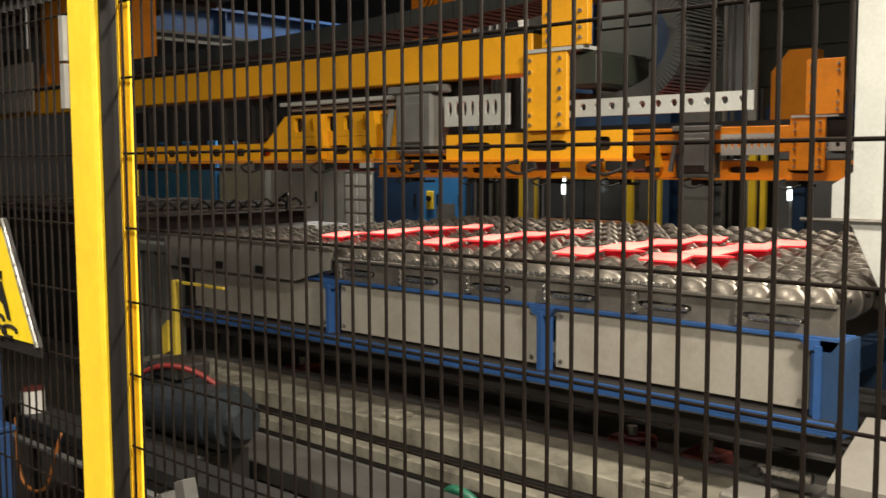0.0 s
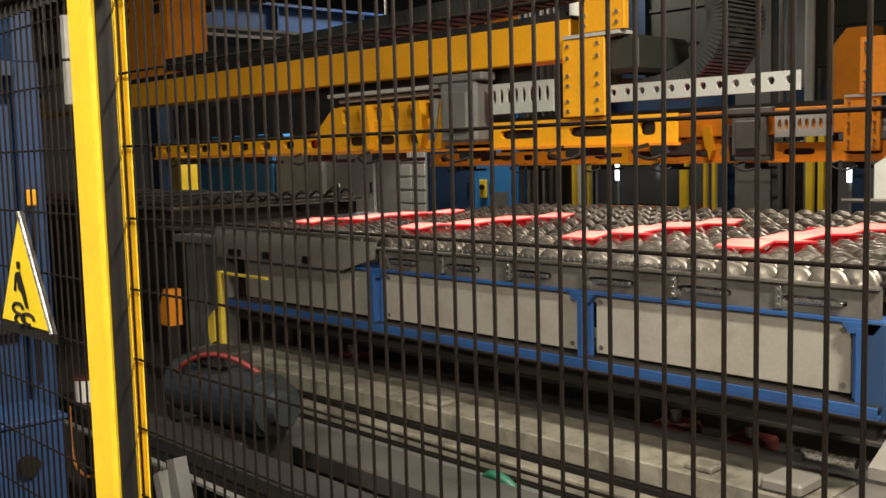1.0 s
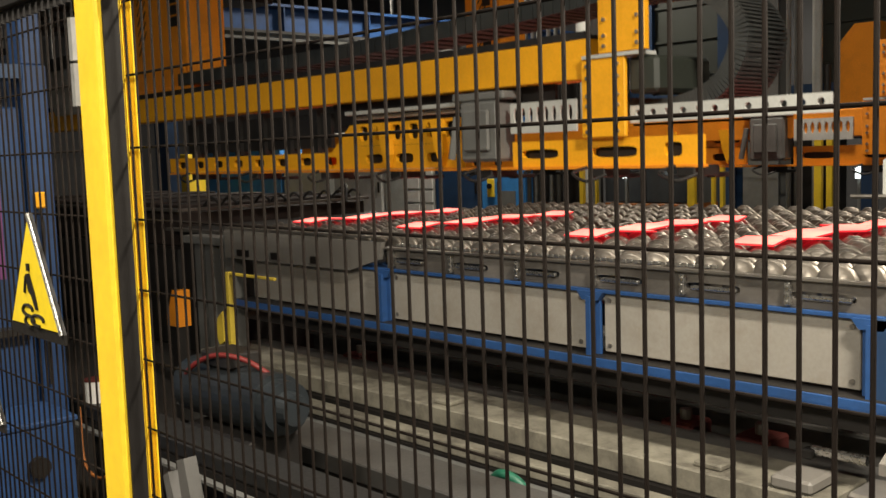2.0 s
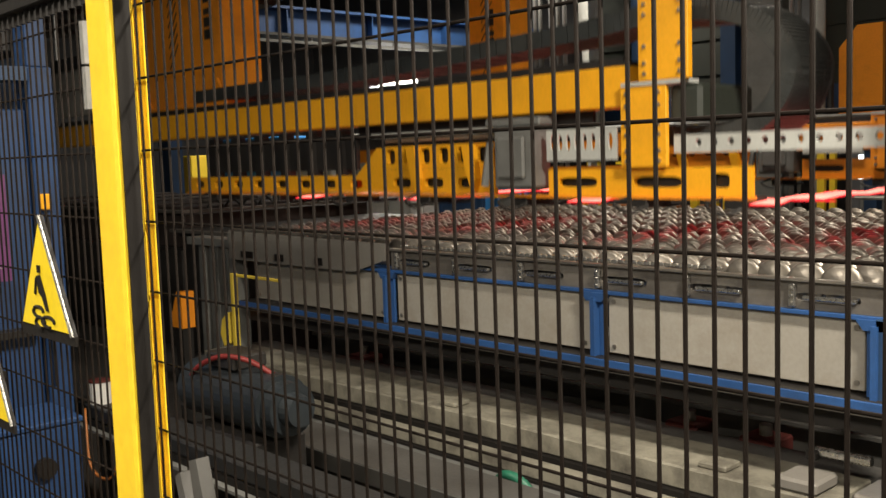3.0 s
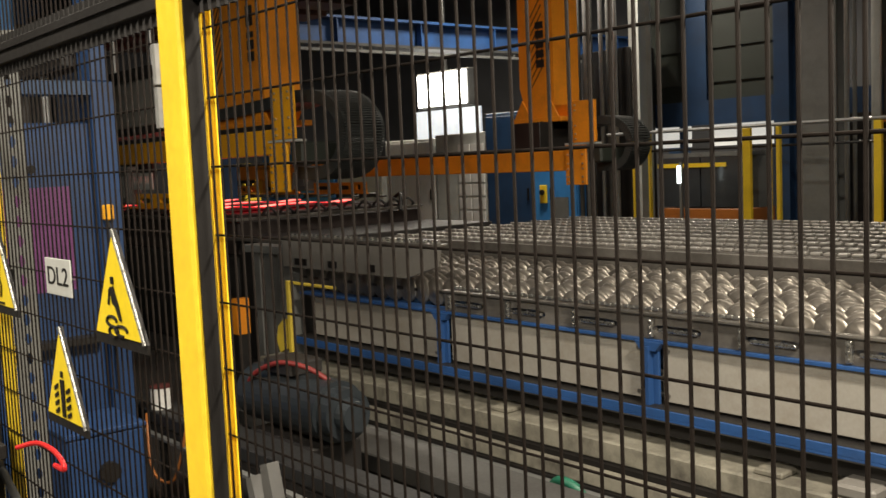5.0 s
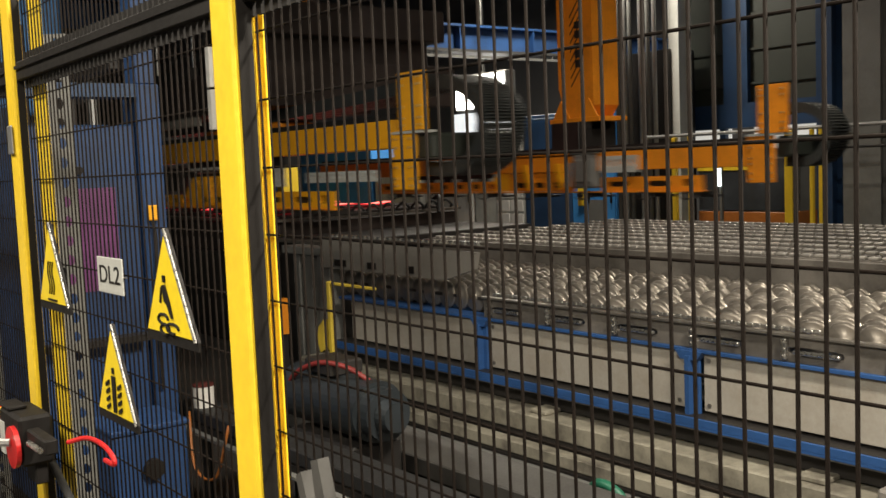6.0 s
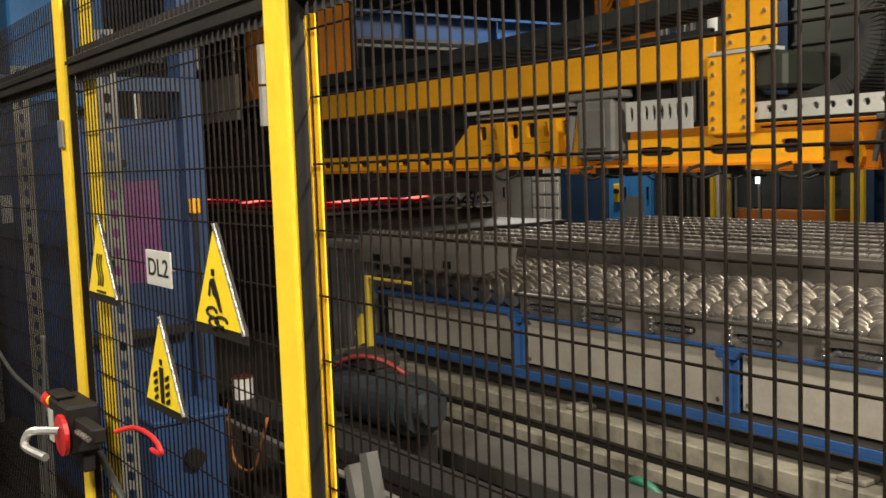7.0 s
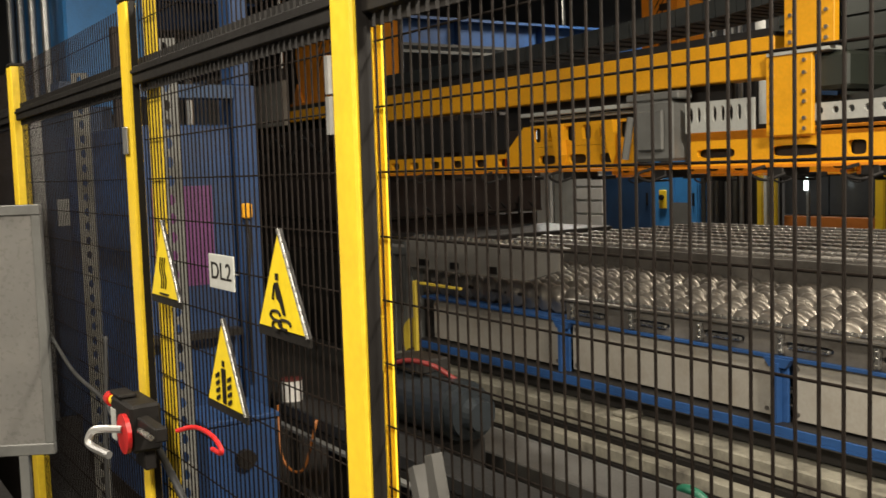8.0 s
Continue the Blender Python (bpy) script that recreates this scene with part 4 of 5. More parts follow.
# slotted uprights seen through the gate
for x in (-1.79, -2.9):
    su = thing("slotted_upright", "grey slotted steel upright behind the gate", "post", (x, 0.25, 0), "slotted uprights")
    su.matrix_basis = pose(x, 0.25, 0, 0, 0, 55)
    part("strip", holed(bmesh.new(), -0.034, 0.034, 0.0, 0.06, -0.003, 0.003, [(0, 0.03, 0.022, 0.036)]), GREY, su)
    me = su.children[0].data
    for k in range(1, 34):
        again("strip", me, su, 0, 0, 0.06 * k)
bb = thing("beige_panel", "pale beige machine cover high on the press", "panel", (0, 0, 0))
part("cover", prism(bmesh.new(), [(-8.64, 2.52), (-7.66, 2.52), (-7.66, 2.08), (-8.6, 2.08), (-8.64, 2.14)], "y", 3.31, 3.355), BEIGE, bb)
part("bracket", B(-8.66, -7.68, 3.28, 3.36, 2.521, 2.64), DARK, bb)
part("hanger", rod(bmesh.new(), (-7.70, 3.33, 2.641), (-7.70, 3.33, 9.0), 0.02, 8), SILVER, bb)
part("hanger", rod(bmesh.new(), (-8.6, 3.33, 2.641), (-8.6, 3.33, 9.0), 0.02, 8), SILVER, bb)

# ---- things on the fence ----
def glyph_marks(kind):
    """Plain black marks for a warning sign, in x and z about the sign's centre, one mesh a mark."""
    marks = []
    if kind == "heat":
        for k in (-0.020, -0.004, 0.012):
            marks.append(tube(bmesh.new(), bend([(k, -0.0015, -0.035), (k + 0.007, -0.0015, -0.012), (k - 0.003, -0.0015, 0.014), (k + 0.006, -0.0015, 0.04)], 5), 0.0016, 5))
        marks.append(box(bmesh.new(), -0.032, 0.032, -0.003, -0.0005, -0.05, -0.046))
    elif kind == "slip":
        marks.append(prism(bmesh.new(), [(-0.020, 0.030), (-0.006, 0.032), (0.012, 0.0), (0.022, -0.026), (0.014, -0.026), (0.0, -0.004), (-0.012, 0.002)], "y", -0.003, -0.0005))
        marks.append(prism(bmesh.new(), [(-0.014, 0.036), (-0.004, 0.036), (-0.004, 0.048), (-0.014, 0.048)], "y", -0.003, -0.0005))
        marks.append(prism(bmesh.new(), [(-0.024, 0.026), (-0.020, 0.028), (-0.028, -0.002), (-0.033, 0.0)], "y", -0.003, -0.0005))
        for cx, cz, rx in ((-0.022, -0.030, 0.022), (0.018, -0.044, 0.026), (-0.016, -0.048, 0.020)):
            loop = [(cx + rx * math.cos(q * 0.5), -0.0015, cz + 0.009 * math.sin(q * 0.5)) for q in range(11)]
            marks.append(tube(bmesh.new(), loop, 0.0028, 5))
    else:
        marks.append(prism(bmesh.new(), [(-0.010, 0.024), (0.010, 0.024), (0.008, -0.05), (0.002, -0.05), (0.0, -0.01), (-0.002, -0.05), (-0.008, -0.05)], "y", -0.003, -0.0005))
        marks.append(prism(bmesh.new(), [(-0.005, 0.029), (0.005, 0.029), (0.005, 0.041), (-0.005, 0.041)], "y", -0.003, -0.0005))
        for sx in (-0.036, 0.030):
            for k in range(4):
                marks.append(prism(bmesh.new(), [(sx - 0.009, -0.05 + 0.016 * k), (sx + 0.010, -0.042 + 0.016 * k), (sx + 0.010, -0.034 + 0.016 * k), (sx - 0.009, -0.042 + 0.016 * k)], "y", -0.003, -0.0005))
    return marks


def warning_sign(x, z, kind, label):
    g = thing("warning_sign", label, "sign", (x, -0.030, z), "warning signs")
    tri = lambda r: [(-r * 0.866, -r / 2), (r * 0.866, -r / 2), (0, r)]
    part("tray", prism(bmesh.new(), [(-0.112, -0.078), (0.112, -0.078), (0.112, -0.062), (0.004, 0.126), (-0.004, 0.126), (-0.112, -0.062)], "y", 0.0, 0.005), BLACK, g, "black sign tray")
    part("face", prism(bmesh.new(), tri(0.117), "y", -0.0025, -0.0002), SIGN, g)
    for bm in glyph_marks(kind):
        bmesh.ops.translate(bm, vec=(0, -0.0024, -0.004), verts=bm.verts[:])
        part("mark", bm, BLACK, g, "plain black mark")
    e = Vector((0.124 * 0.866, 0, -0.062)), Vector((0, 0, 0.124))
    bm = tube(bmesh.new(), [(e[0].x + 0.001, -0.003, e[0].z - 0.001), (e[1].x + 0.001, -0.003, e[1].z + 0.001)], 0.0032, 6)
    part("edge_trim", bm, CHROME, g, "bright metal edge")
    part("clip", B(-0.012, 0.012, 0.0055, 0.027, -0.01, 0.02), BLACK, g)
    return g


warning_sign(-0.335, 1.378, "slip", "yellow triangular warning sign with wavy slip mark on the gate")
warning_sign(-0.640, 1.180, "gap", "yellow triangular warning sign with striped bars on the gate")
warning_sign(-1.012, 1.376, "heat", "yellow triangular warning sign with heat lines on the gate")

plate = thing("name_plate", "small pale plate lettered DL2 wired to the gate", "sign", (-0.685, -0.010, 1.398))
part("plate", B(-0.072, 0.072, -0.0015, 0.0015, -0.037, 0.037, bevel=0.0008), LIGHTGREY, plate)
cu = bpy.data.curves.new("letters", "FONT")
cu.body, cu.size, cu.extrude, cu.align_x, cu.align_y = "DL2", 0.052, 0.0006, "CENTER", "CENTER"
tx = new("letters_curve", cu)
bpy.context.view_layer.update()
me = bpy.data.meshes.new_from_object(tx)
bpy.data.objects.remove(tx)
me.materials.clear()
me.materials.append(BLACK)
lt = new("letters", me)
lt.parent = plate
lt.matrix_basis = pose(0, -0.0022, 0, 90, 0, 0) @ Matrix.Diagonal((1.35, 1, 1, 1))
part("wire_tie", rod(bmesh.new(), (-0.085, 0.003, 0.0), (0.085, 0.003, 0.0), 0.0015, 6), STEEL, plate)

for k in range(2):
    part("hinge", rod(bmesh.new(), (-0.105 + 0.66, -0.03, 1.662 + 0.064 * k), (-0.105 + 0.66, -0.03, 1.722 + 0.064 * k), 0.010, 10), SILVER, gate, "zinc-plated hinge knuckle")
gl = thing("gate_latch", "small zinc latch plate on the yellow post", "latch", (-1.262, -0.034, 1.70))
part("plate", B(-0.02, 0.02, -0.003, 0.002, -0.035, 0.035, bevel=0.002), SILVER, gl)

lk = thing("gate_lock", "black gate lock box with a red dial and steel handle", "lock", (-1.20, -0.065, 0.985))
part("housing", B(-0.07, 0.11, -0.045, 0.033, -0.058, 0.062, bevel=0.008), BLACK, lk)
part("cover", B(-0.075, 0.02, -0.045, -0.0, 0.063, 0.073, bevel=0.003), BLACK, lk)
dial = part("dial", rod(bmesh.new(), (0.072, -0.0455, -0.012), (0.072, -0.056, -0.012), 0.050, 24), RED, lk, "red round dial")
part("handle", tube(bmesh.new(), bend([(0.072, -0.056, 0.0), (0.03, -0.105, 0.0), (0.018, -0.12, -0.014), (0.03, -0.125, -0.036), (0.11, -0.10, -0.048)], 6), 0.010, 8), SILVER, dial, "bright bent steel handle")
btn = part("stop_button", rod(bmesh.new(), (-0.098, -0.03, 0.04), (-0.128, -0.03, 0.04), 0.019, 16), RED, lk, "red mushroom stop button")
part("collar", rod(bmesh.new(), (-0.07, -0.03, 0.04), (-0.098, -0.03, 0.04), 0.013, 14), YELLOW, btn, "yellow collar")
part("label", B(-0.06, -0.02, -0.048, -0.0455, -0.05, 0.03), LIGHTGREY, lk, "pale label")
bolt_bar = part("bolt_bar", B(0.11, 0.26, -0.03, 0.0, 0.0, 0.035, bevel=0.004), BLACK, lk)
part("red_grip", tube(bmesh.new(), bend([(0.26, 0.02, 0.022), (0.30, 0.05, 0.034), (0.39, 0.055, 0.036), (0.45, 0.055, 0.022), (0.455, 0.055, 0.006), (0.40, 0.055, 0.004)], 6), 0.0055, 8), RED, lk, "red bent grip")
part("bolt_pin", rod(bmesh.new(), (0.17, -0.04, 0.015), (0.26, -0.04, 0.015), 0.007, 8), CHROME, lk)
part("lower_bracket", B(0.02, 0.09, -0.01, 0.02, -0.11, -0.059, bevel=0.003), BLACK, lk)
solid("lock_conduit", tube(bmesh.new(), bend([(-1.46, -0.09, 0.0), (-1.46, -0.085, 0.5), (-1.47, -0.08, 0.83), (-1.50, -0.06, 1.05), (-1.52, -0.05, 1.16)], 8), 0.006, 8), RUBBER, "black flexible conduit beside the lock box", "conduit", smooth=True)
solid("black_cable", tube(bmesh.new(), bend([(-2.3, -0.05, 1.08), (-1.9, -0.06, 1.0), (-1.5, -0.07, 0.985), (-1.38, -0.08, 0.96)], 8), 0.006, 8), RUBBER, "black cable along the fence to the lock box", "cable", smooth=True)
solid("gate_cable", tube(bmesh.new(), bend([(-1.22, -0.02, 0.93), (-0.9, -0.03, 0.80), (-0.6, -0.03, 0.60), (-0.2, -0.03, 0.40)], 8), 0.010, 8), RUBBER, "black cable sagging across the gate mesh", "cable", smooth=True)
lever = thing("fence_clamp", "worn grey steel two-pronged clamp on the fence", "clamp", (0.215, -0.045, 0.03))
part("prong", prism(bmesh.new(), [(-0.078, 1.15), (-0.064, 1.158), (-0.024, 1.05), (-0.015, 0.98), (-0.045, 0.98), (-0.05, 1.05)], "y", -0.012, 0.012), DUCT, lever)
part("prong", prism(bmesh.new(), [(-0.004, 1.19), (0.014, 1.196), (0.046, 1.08), (0.042, 0.98), (0.004, 0.98), (0.014, 1.08)], "y", -0.03, -0.013), DUCT, lever)
part("stem", B(-0.04, 0.045, -0.02, 0.036, 0.55, 0.979, bevel=0.004), DARK, lever)

wb = thing("whiteboard", "blank grey-white board in a dull aluminium frame", "board", (-2.24, -0.06, 0), )
wb.matrix_basis = pose(-2.24, -0.06, 0, 0, 0, 62)
part("panel", B(-1.0, -0.03, -0.012, 0.0, 0.70, 1.49), BOARD, wb)
for z0, z1 in ((0.66, 0.70), (1.49, 1.525)):
    part("frame_rail", B(-1.03, 0.0, -0.02, 0.012, z0, z1, bevel=0.003), GREY, wb)
for x0, x1 in ((-1.03, -1.0), (-0.03, 0.0)):
    part("frame_stile", B(x0, x1, -0.018, 0.012, 0.70, 1.49, bevel=0.003), GREY, wb)
part("leg", B(-0.95, -0.92, -0.02, 0.01, 0.0, 0.66), GREY, wb)
part("leg", B(-0.12, -0.09, -0.02, 0.01, 0.0, 0.66), GREY, wb)

# ---- far side of the hall ----
FY = 11.0


def cabinet(name, x0, x1, z1, material, label, doors=1):
    c = thing(name, label, "cabinet", ((x0 + x1) / 2, FY, 0))
    w = (x1 - x0) / 2 - 0.01
    part("body", B(-w, w, 0.02, 0.6, 0.0, z1, bevel=0.01), material, c)
    for d in range(doors):
        a, b = -w + 2 * w * d / doors + 0.015, -w + 2 * w * (d + 1) / doors - 0.015
        dr = part("door", B(a, b, -0.005, 0.018, 0.1, z1 - 0.06, bevel=0.004), material, c)
        part("handle", B(b - 0.08, b - 0.05, -0.03, -0.006, 0.9, 1.1), BLACK, dr)
    return c


cabinet("white_cabinet", -14.35, -12.85, 2.05, WHITE, "tall white steel cabinet against the far side", 1)
shelf = thing("glazed_cabinet", "tall pale grey cabinet with rows of small panes", "cabinet", (-12.1, FY, 0))
part("body", B(-0.7, 0.68, 0.02, 0.6, 0.0, 2.1, bevel=0.01), LIGHTGREY, shelf)
for r in range(6):
    for c in range(2):
        part("pane", B(-0.05 + 0.36 * c, 0.27 + 0.36 * c, 0.0, 0.018, 0.5 + 0.24 * r, 0.7 + 0.24 * r, bevel=0.004), WHITE, shelf)
cabinet("dark_blue_cabinet", -11.4, -10.28, 2.4, NAVY, "tall dark blue switch cabinet", 1)
lb = cabinet("blue_cabinet", -10.26, -9.28, 2.4, BRIGHTBLUE, "bright blue control cabinet with a yellow switch", 2)
part("switch_plate", B(-0.32, -0.16, -0.04, -0.006, 0.85, 1.15, bevel=0.01), YELLOW, lb)
part("switch_knob", rod(bmesh.new(), (-0.24, -0.04, 1.03), (-0.24, -0.08, 1.03), 0.045, 12), BLACK, lb)
part("view_window", B(-0.1, 0.3, -0.02, -0.006, 0.55, 0.95), GREY, lb)
for k, x in enumerate((-9.0, -8.88, -8.8, -8.62, -8.5, -8.4)):
    solid("steel_pipe", rod(bmesh.new(), (x, FY - 0.2 + 0.03 * k, 0), (x, FY - 0.2 + 0.03 * k, 8.9), 0.035, 10), SILVER if k % 2 else GREY, "upright grey steel pipe", "pipe", smooth=True)
solid("dark_locker", B(-9.2, -8.25, FY + 0.1, FY + 0.7, 0, 3.2, bevel=0.01), DARK, "tall dark steel locker", "cabinet")
solid("tall_dark_cabinet", B(-6.0, -4.6, FY + 0.6, FY + 1.2, 0, 2.0, bevel=0.01), DARK, "tall dark steel locker", "cabinet")

for x, w in ((-7.70, 0.035), (-7.44, 0.015), (-5.88, 0.055), (-5.56, 0.02), (-5.43, 0.025), (-4.16, 0.045), (-4.02, 0.035)):
    p = thing("guard_post", "yellow guard fence post on the far side", "post", (x, FY - 0.5, 0), "far guard posts")
    part("upright", B(-w, w, -0.03, 0.03, 0.0, 1.86, bevel=0.004), YELLOW, p)
    part("foot", B(-w - 0.04, w + 0.04, -0.07, 0.07, 0.0, 0.012), YELLOW, p)
gr = thing("guard_rail", "pale steel top rail of the far guard fence", "rail", (0, 0, 0))
part("rail", rod(bmesh.new(), (-8.2, FY - 0.5, 1.885), (1.5, FY - 0.5, 1.885), 0.024, 8), SILVER, gr)
part("low_rail", rod(bmesh.new(), (-8.2, FY - 0.47, 1.62), (1.5, FY - 0.47, 1.62), 0.016, 8), DARK, gr)

cell = thing("glazed_cell", "machine cell with smoked windows over an orange base", "machine", (-7.2, FY + 0.4, 0))
part("base", B(-0.8, 0.72, 0, 1.2, 0.0, 0.76, bevel=0.01), DIMORANGE, cell)
for k in range(2):
    part("window", B(-0.78 + 0.75 * k, -0.05 + 0.75 * k, 0.0, 0.03, 0.78, 1.50), SMOKED, cell)
part("header", B(-0.8, 0.72, 0.0, 1.2, 1.51, 1.57), GREY, cell)
part("inner", B(-0.8, 0.72, 0.3, 1.2, 0.761, 1.5), GREY, cell)
part("yellow_strip", B(-0.8, 0.4, -0.01, -0.002, 1.36, 1.42), YELLOW, cell)

for x0, x1, m, lab in ((-5.52, -5.02, GREY, "grey concrete-coloured steel hall column"), (-5.89, -5.67, NAVY, "dark blue steel hall column"), (-8.3, -8.11, LIGHTGREY, "slim pale steel hall column"), (-2.6, -2.2, GREY, "grey concrete-coloured steel hall column"), (-1.2, -1.0, NAVY, "dark blue steel hall column")):
    col = thing("hall_column", lab, "column", ((x0 + x1) / 2, FY + 0.3, 0))
    w = (x1 - x0) / 2
    bm = B(-w, w, -0.15, -0.12, 0, 9)
    box(bm, -w, w, 0.12, 0.15, 0, 9)
    box(bm, -0.02, 0.02, -0.12, 0.12, 0, 9)
    part("profile", bm, m, col)

pan = thing("shutter_wall", "dim green panels in blue frames high on the far side", "panel", (0, 0, 0))
for i, (x0, x1) in enumerate(((-8.6, -7.82), (-7.4, -6.27), (-4.9, -2.7), (-2.1, 0.5))):
    part("green_panel", B(x0, x1, FY + 0.9, FY + 0.95, 2.3, 6.0), GREENDARK, pan)
    for k in range(7):
        part("panel_rib", B(x0, x1, FY + 0.87, FY + 0.9, 2.6 + 0.5 * k, 2.64 + 0.5 * k), GREENDARK, pan)
    part("blue_frame", B(x1, x1 + (0.42 if x1 < -7.5 else 0.2), FY + 0.82, FY + 0.97, 2.0, 6.0), NAVY, pan)
part("blue_sill", B(-8.6, 0.6, FY + 0.80, FY + 0.98, 1.98, 2.34), NAVY, pan)
part("support_post", B(-7.9, -7.8, FY + 0.82, FY + 0.96, 0, 1.98), NAVY, pan)
part("support_post", B(0.5, 0.6, FY + 0.82, FY + 0.96, 0, 1.98), NAVY, pan)

# lit bays at the far end
# glowing strips stand in for the distant lit hall seen under the panels
for x0, x1 in ((-8.5, -7.75), (-7.35, -6.3)):
    part("lit_pane", B(x0, x1, FY + 0.90, FY + 0.92, 1.66, 1.975), FARGLOW, pan, "glowing strip in place of the lit hall beyond")
solid("window_1", B(-15.8, -13.7, 13.0, 13.05, 1.85, 2.72), GLOWPANE, "bright pane in the far bay", kind="structure")
hb = thing("flood_lamp", "bright white flood lamp high in the far bay", "lamp", (-13.7, 12.0, 3.04))
part("glass", B(-0.75, 0.75, -0.02, 0.0, -0.32, 0.32, bevel=0.01), LAMP, hb)
part("housing", B(-0.8, 0.8, 0.001, 0.25, -0.36, 0.36, bevel=0.02), GREY, hb)
part("hanger", rod(bmesh.new(), (0, 0.12, 0.36), (0, 0.12, 5.96), 0.03, 8), GREY, hb)
for x, z0, z1 in ((-19.6, 0.95, 1.75), (-7.25, 1.15, 1.40), (-4.05, 1.12, 1.42)):
    tb = thing("tube_lamp", "lit upright fluorescent tube", "lamp", (x, FY + 0.3 if x > -7 or x < -8 else FY - 0.1, 0), "tube lamps")
    part("tube", rod(bmesh.new(), (0, 0, z0), (0, 0, z1), 0.03, 10), TUBE, tb)
    part("holder", B(-0.02, 0.02, 0.03, 0.07, 0.0, z1 + 0.05), GREY, tb)
solid("pale_blue_machine", B(-19.2, -16.2, FY, FY + 0.8, 0, 2.1, bevel=0.02), BRIGHTBLUE, "bright blue machine housing at the far end", "machine")
solid("yellow_machine", B(-18.0, -17.2, FY - 1.6, FY - 1.2, 0, 1.75, bevel=0.02), YELLOW, "yellow machine guard at the far end", "machine")
solid("pale_machine", B(-16.1, -14.5, FY, FY + 0.8, 0, 1.7, bevel=0.02), LIGHTGREY, "pale grey machine housing at the far end", "machine")

# overhead steelwork
def girder(y, z0, z1, x0, x1, material, label):
    g = thing("girder", label, "beam", (0, 0, 0))
    part("web", B(x0, x1, y - 0.02, y + 0.02, z0 + 0.021, z1 - 0.021), material, g)
    for z in (z0, z1):
        part("flange", B(x0, x1, y - 0.16, y + 0.16, z - 0.02, z + 0.02), material, g)
    for k in range(int((x1 - x0) / 1.5)):
        part("stiffener", B(x0 + 1.5 * k, x0 + 1.5 * k + 0.02, y - 0.15, y - 0.02, z0 + 0.02, z1 - 0.02), material, g)
    part("end_support", B(x0, x0 + 0.3, y - 0.15, y + 0.15, 0.0, z0 - 0.021), NAVY, g)
    return g


crane = thing("crane_girder", "bright blue steel crane girder with a pale lower flange", "beam", (-11.1, 0, 0))
part("web", B(-0.02, 0.02, 2.5, 16.5, 3.44, 3.80), BLUE, crane)
part("top_flange", B(-0.16, 0.16, 2.5, 16.5, 3.801, 3.84), BLUE, crane)
part("bottom_flange", B(-0.2, 0.2, 2.5, 16.5, 3.40, 3.439), DUCT, crane, "dusty grey flange")
part("busbar", B(0.14, 0.2, 2.5, 16.5, 3.30, 3.34), GREY, crane)
for k in range(9):
    part("stiffener", B(0.021, 0.15, 2.9 + 1.6 * k, 2.92 + 1.6 * k, 3.44, 3.80), BLUE, crane)
    part("busbar_hanger", B(0.16, 0.18, 3.3 + 1.6 * k, 3.32 + 1.6 * k, 3.341, 3.399), GREY, crane)
part("end_support", B(-0.15, 0.15, 16.0, 16.3, 0.0, 3.399), NAVY, crane)
part("end_support", B(-0.15, 0.15, 5.7, 5.9, 0.0, 3.399), NAVY, crane)
girder(4.6, 4.3, 4.9, -14, 6, BLUE, "blue steel girder above the press line")
for x in (-12.0, -7.5, -3.2, 1.2):
    solid("cross_beam", B(x - 0.1, x + 0.1, 1.5, 17.4, 5.0, 5.3), NAVY, "dark blue roof cross beam", "beam")

solid("mast_beam", B(-12.2, 0.0, 7.15, 7.4, 5.301, 5.6), NAVY, "dark blue beam that carries the far feeder mast", "beam")

# orange press column and pipes beyond the far guard fence
oc = thing("orange_column", "orange machine head with a slanting top on a dark post beyond the guard fence", "machine", (-3.95, 10.95, 0))
part("head", prism(bmesh.new(), [(-0.22, 1.88), (0.3, 1.88), (0.3, 2.95), (0.0, 2.95), (-0.22, 2.7)], "y", 0.0, 0.3), ORANGE, oc)
part("post", B(0.05, 0.2, 0.1, 0.25, 0.0, 1.879), NAVY, oc)
part("shelf", B(-0.4, 0.3, -0.10, -0.001, 1.84, 1.90, bevel=0.005), DIMORANGE, oc)
part("actuator", rod(bmesh.new(), (-0.3, -0.05, 1.9), (-0.3, -0.05, 2.5), 0.04, 12), DARK, oc)
for x, r, m in ((-4.72, 0.03, SILVER), (-4.62, 0.025, GREY), (-4.35, 0.06, LIGHTGREY)):
    solid("steel_pipe", rod(bmesh.new(), (x, FY - 0.15, 0), (x, FY - 0.15, 8.9), r, 10), m, "upright grey steel pipe", "pipe", smooth=True)

# white machine head beyond the table's end
wh = thing("white_machine", "white sheet-metal machine hood at the end of the table", "machine", (0, 0, 0))
part("hood", prism(bmesh.new(), [(-0.25, 4.5), (-0.25, 1.55), (-0.33, 1.5), (-0.33, 1.36), (-0.25, 1.34), (-0.02, 0.85), (1.6, 0.85), (1.6, 4.5)], "y", 3.2, 4.6), LIGHTGREY, wh)
part("pedestal", B(0.3, 1.5, 3.4, 4.5, 0.0, 0.849), GREY, wh)
part("rail", rod(bmesh.new(), (-0.45, 3.19, 1.36), (-0.07, 3.19, 1.36), 0.009, 8), STEEL, wh)
ends = thing("end_roller_unit", "steel roller unit with bright covers at the table's end", "machine", (0, 0, 0))
part("cover", prism(bmesh.new(), [(2.6, 0.46), (2.95, 0.62), (2.95, 0.66), (2.6, 0.5)], "x", -0.08, 0.25), PLATE, ends)
part("cover", B(-0.1, 0.5, 2.4, 2.6, 0.32, 0.45, bevel=0.01), STEEL, ends)
part("frame", B(-0.1, 0.5, 2.45, 3.1, 0.0, 0.319, bevel=0.01), DARK, ends)
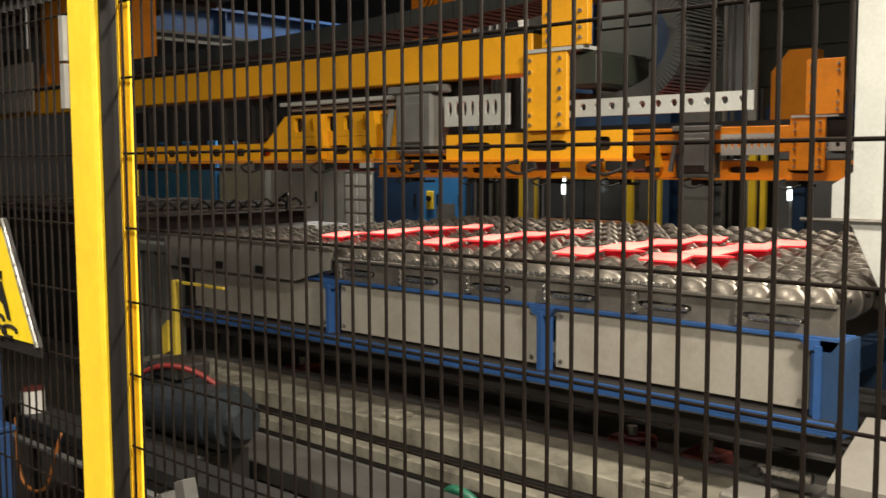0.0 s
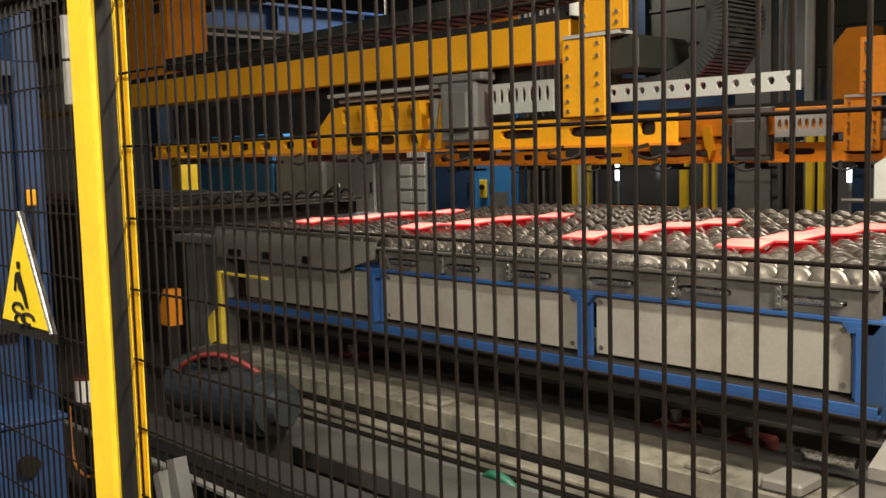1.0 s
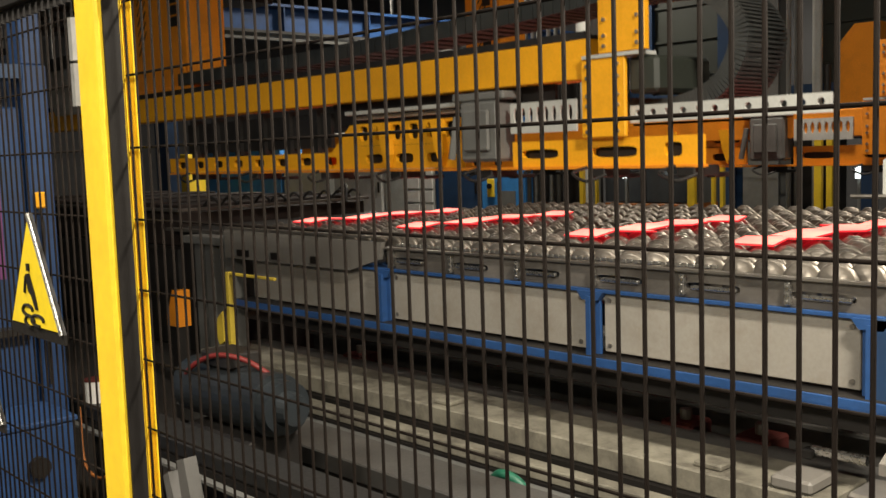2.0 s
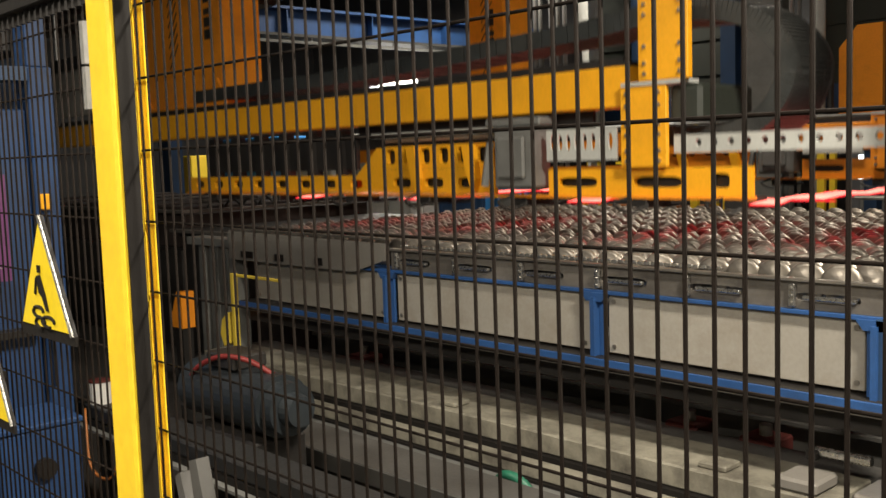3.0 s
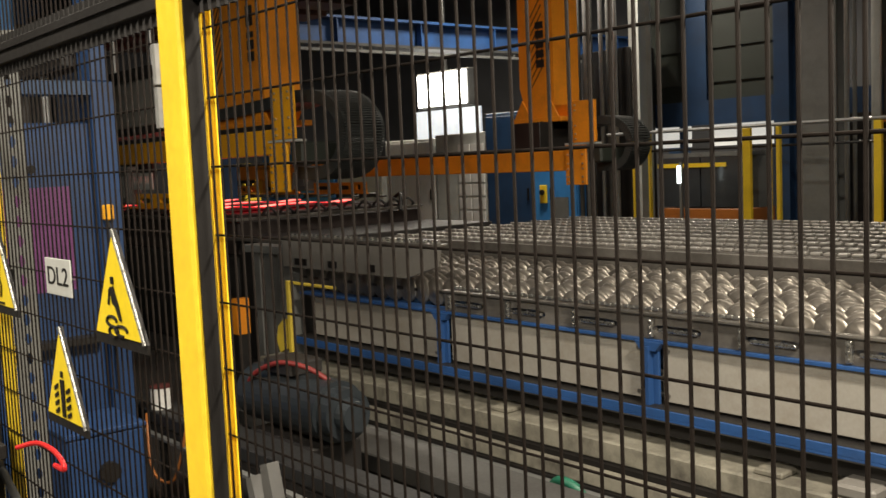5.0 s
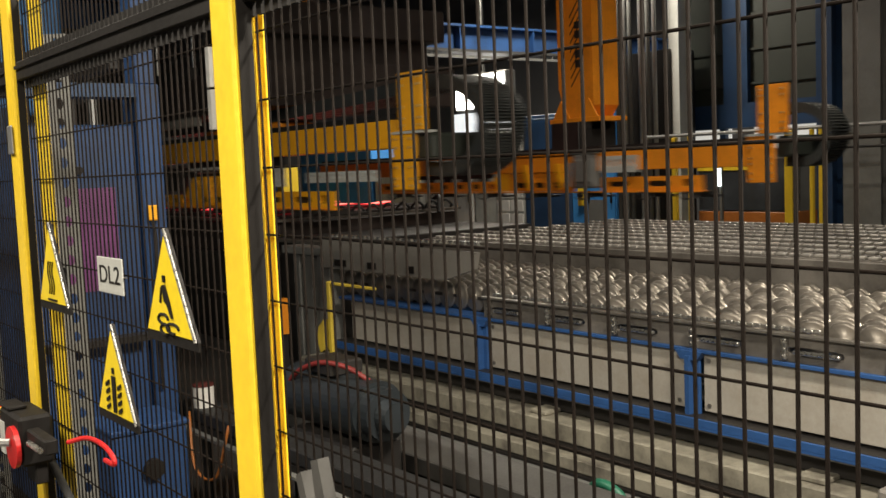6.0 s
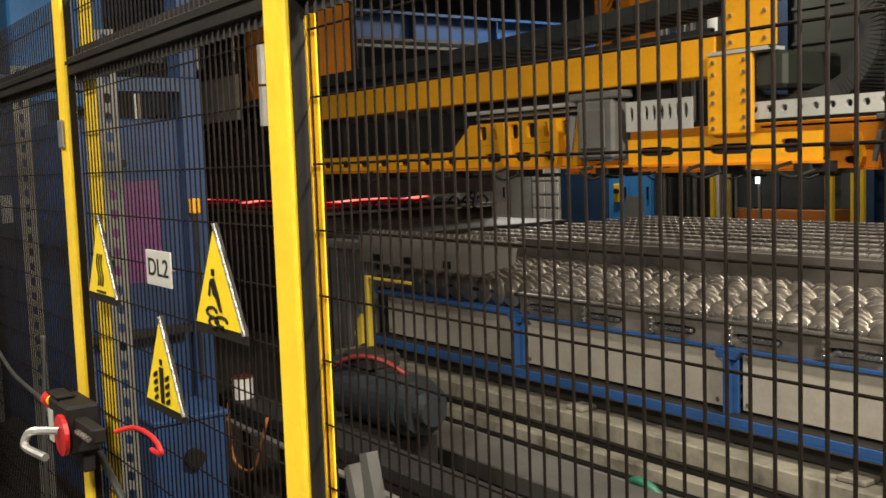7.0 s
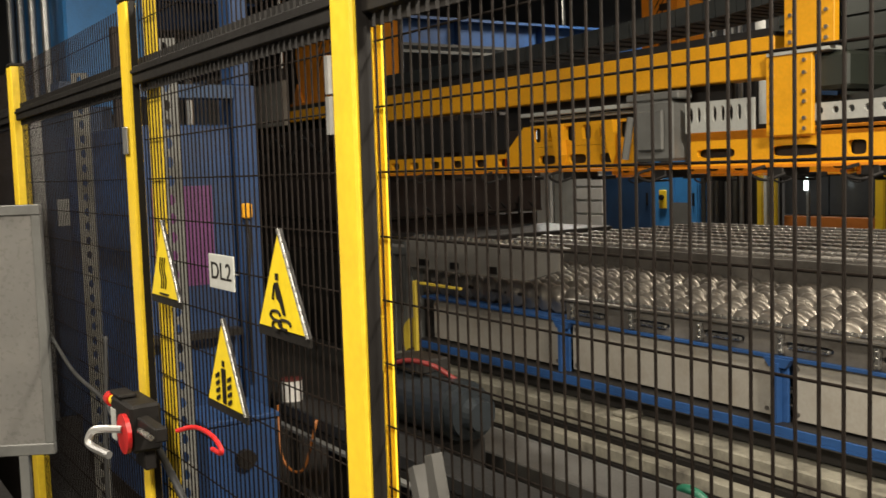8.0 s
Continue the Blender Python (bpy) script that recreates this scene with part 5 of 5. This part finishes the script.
gb = thing("guide_block", "bright steel guide block on the floor beam", "machine", (-0.5, 2.9, 0))
part("block", B(-0.09, 0.08, -0.09, 0.10, 0.246, 0.30, bevel=0.012), PLATE, gb)
part("rod", rod(bmesh.new(), (-0.02, 0.12, 0.36), (0.2, 0.12, 0.36), 0.02, 12), CHROME, gb)
part("clip", B(-0.05, 0.0, 0.08, 0.14, 0.331, 0.37, bevel=0.006), DARK, gb)


# ---- what moves ----
ARM = [(0, -1.74, 1.755), (1.7, -1.75, 1.75), (2.1, -1.62, 1.56), (2.6, -1.45, 1.23), (2.8, -1.45, 1.23), (2.9, -1.45, 1.33), (3.0, -1.45, 1.49), (3.15, -1.48, 1.65), (3.3, -1.64, 1.71), (3.5, -2.21, 1.725), (3.8, -3.63, 1.72), (4.1, -4.78, 1.695), (4.3, -5.06, 1.62), (4.5, -5.16, 1.53), (4.7, -5.19, 1.44), (5.2, -5.5, 1.41), (5.6, -5.5, 1.41), (5.8, -5.24, 1.42), (6.0, -4.23, 1.435), (6.2, -3.36, 1.44), (6.5, -2.70, 1.51), (6.8, -1.92, 1.62), (7.0, -1.74, 1.69), (7.5, -1.69, 1.73), (8.0, -1.69, 1.715)]
FAR = [(0, -1.72, 1.53), (1.7, -1.70, 1.53), (2.1, -1.62, 1.42), (2.6, -1.6, 1.12), (2.8, -1.6, 1.12), (3.0, -1.6, 1.38), (3.15, -1.65, 1.54), (3.3, -1.95, 1.61), (3.5, -2.48, 1.63), (3.8, -3.72, 1.61), (4.1, -4.65, 1.58), (4.5, -5.13, 1.41), (4.7, -5.15, 1.34), (5.3, -5.1, 1.31), (5.8, -4.19, 1.33), (6.0, -3.5, 1.34), (6.2, -2.77, 1.34), (6.5, -2.1, 1.40), (6.8, -1.75, 1.48), (7.0, -1.7, 1.5), (8.0, -1.7, 1.53)]
MAST = [(0, -6.6), (1.7, -6.6), (2.7, -5.9), (4.7, -5.92), (5.7, -6.6), (6.5, -6.58), (8.0, -6.55)]
LIFT = [(0, 0.0), (3.45, 0.0), (3.8, -0.04), (4.1, -0.08), (4.5, -0.16), (4.7, -0.18), (5.3, -0.222), (5.8, -0.23), (8.0, -0.232)]
RAM = [(0, 3.2), (4.9, 3.2), (5.8, 2.5), (6.5, 1.50), (7.0, 1.32), (7.5, 1.26), (8.0, 1.20)]


NEAR_BAR = [(0, -0.08), (3.15, 0.0), (3.3, -0.1), (3.5, -0.75), (3.8, -1.7), (4.1, -2.2), (4.5, -2.3), (5.6, -2.3), (6.0, -1.6), (6.5, -0.85), (6.8, -0.25), (7.0, -0.08), (8.0, -0.05)]
FAR_BAR = [(0, -0.07), (3.15, -0.03), (3.3, -0.25), (3.5, -1.0), (3.8, -2.3), (4.1, -3.4), (4.5, -4.2), (5.3, -4.2), (5.8, -2.2), (6.0, -1.2), (6.2, -0.7), (6.5, -0.3), (6.8, -0.09), (7.0, -0.06), (8.0, -0.06)]


def between(rows, t, k):
    return float(np.interp(t, [r[0] for r in rows], [r[k] for r in rows]))


def motions():
    walk(lift, [(t, pose(0, 0, z)) for t, z in LIFT])
    walk(arm, [(t, pose(x + 1.76, 0, z - 1.75)) for t, x, z in ARM])
    walk(arm_far, [(t, pose(x + 1.76, 3.2, z - 1.75)) for t, x, z in FAR])
    for a, rows, rise in ((arm, NEAR_BAR, 0.0), (arm_far, FAR_BAR, 0.08)):
        bar = [o for o in a.children if o.name.startswith("gripper_bar")][0]
        walk(bar, [(t, pose(x, 0, rise)) for t, x in rows])
    times = sorted({r[0] for r in ARM} | {r[0] for r in MAST})
    walk(mast_near, [(t, pose(between(MAST, t, 1), 0, between(ARM, t, 2) - 1.83)) for t in times])
    times = sorted({r[0] for r in FAR} | {r[0] for r in MAST})
    walk(mast_far, [(t, pose(-5.75, 3.2, between(FAR, t, 2) - 1.73)) for t in times])
    walk(ram, [(t, pose(0, 0, z)) for t, z in RAM])
    SPREAD = iter((0.93, 0.66, 0.26, -0.22))
    for b in blanks:
        m = b.matrix_basis.copy()
        spread = next(SPREAD)
        rows = [(t, Matrix.Translation((spread * k, 0, 0)) @ m) for t, k in ((0, 1.0), (0.3, 0.72), (0.6, 0.5), (1.0, 0.12), (1.4, 0.0), (2.8, 0.0))]
        for t, x, z in ARM:
            if 2.8 < t <= 4.7:
                rows.append((t, Matrix.Translation((1.57 * (x + 1.45), 0, 0.72 * (z - 1.23))) @ m))
        rows += [(5.0, Matrix.Translation((-5.88, 0, 0.135)) @ m), (8.0, Matrix.Translation((-5.88, 0, 0.135)) @ m)]
        walk(b, rows)


motions()
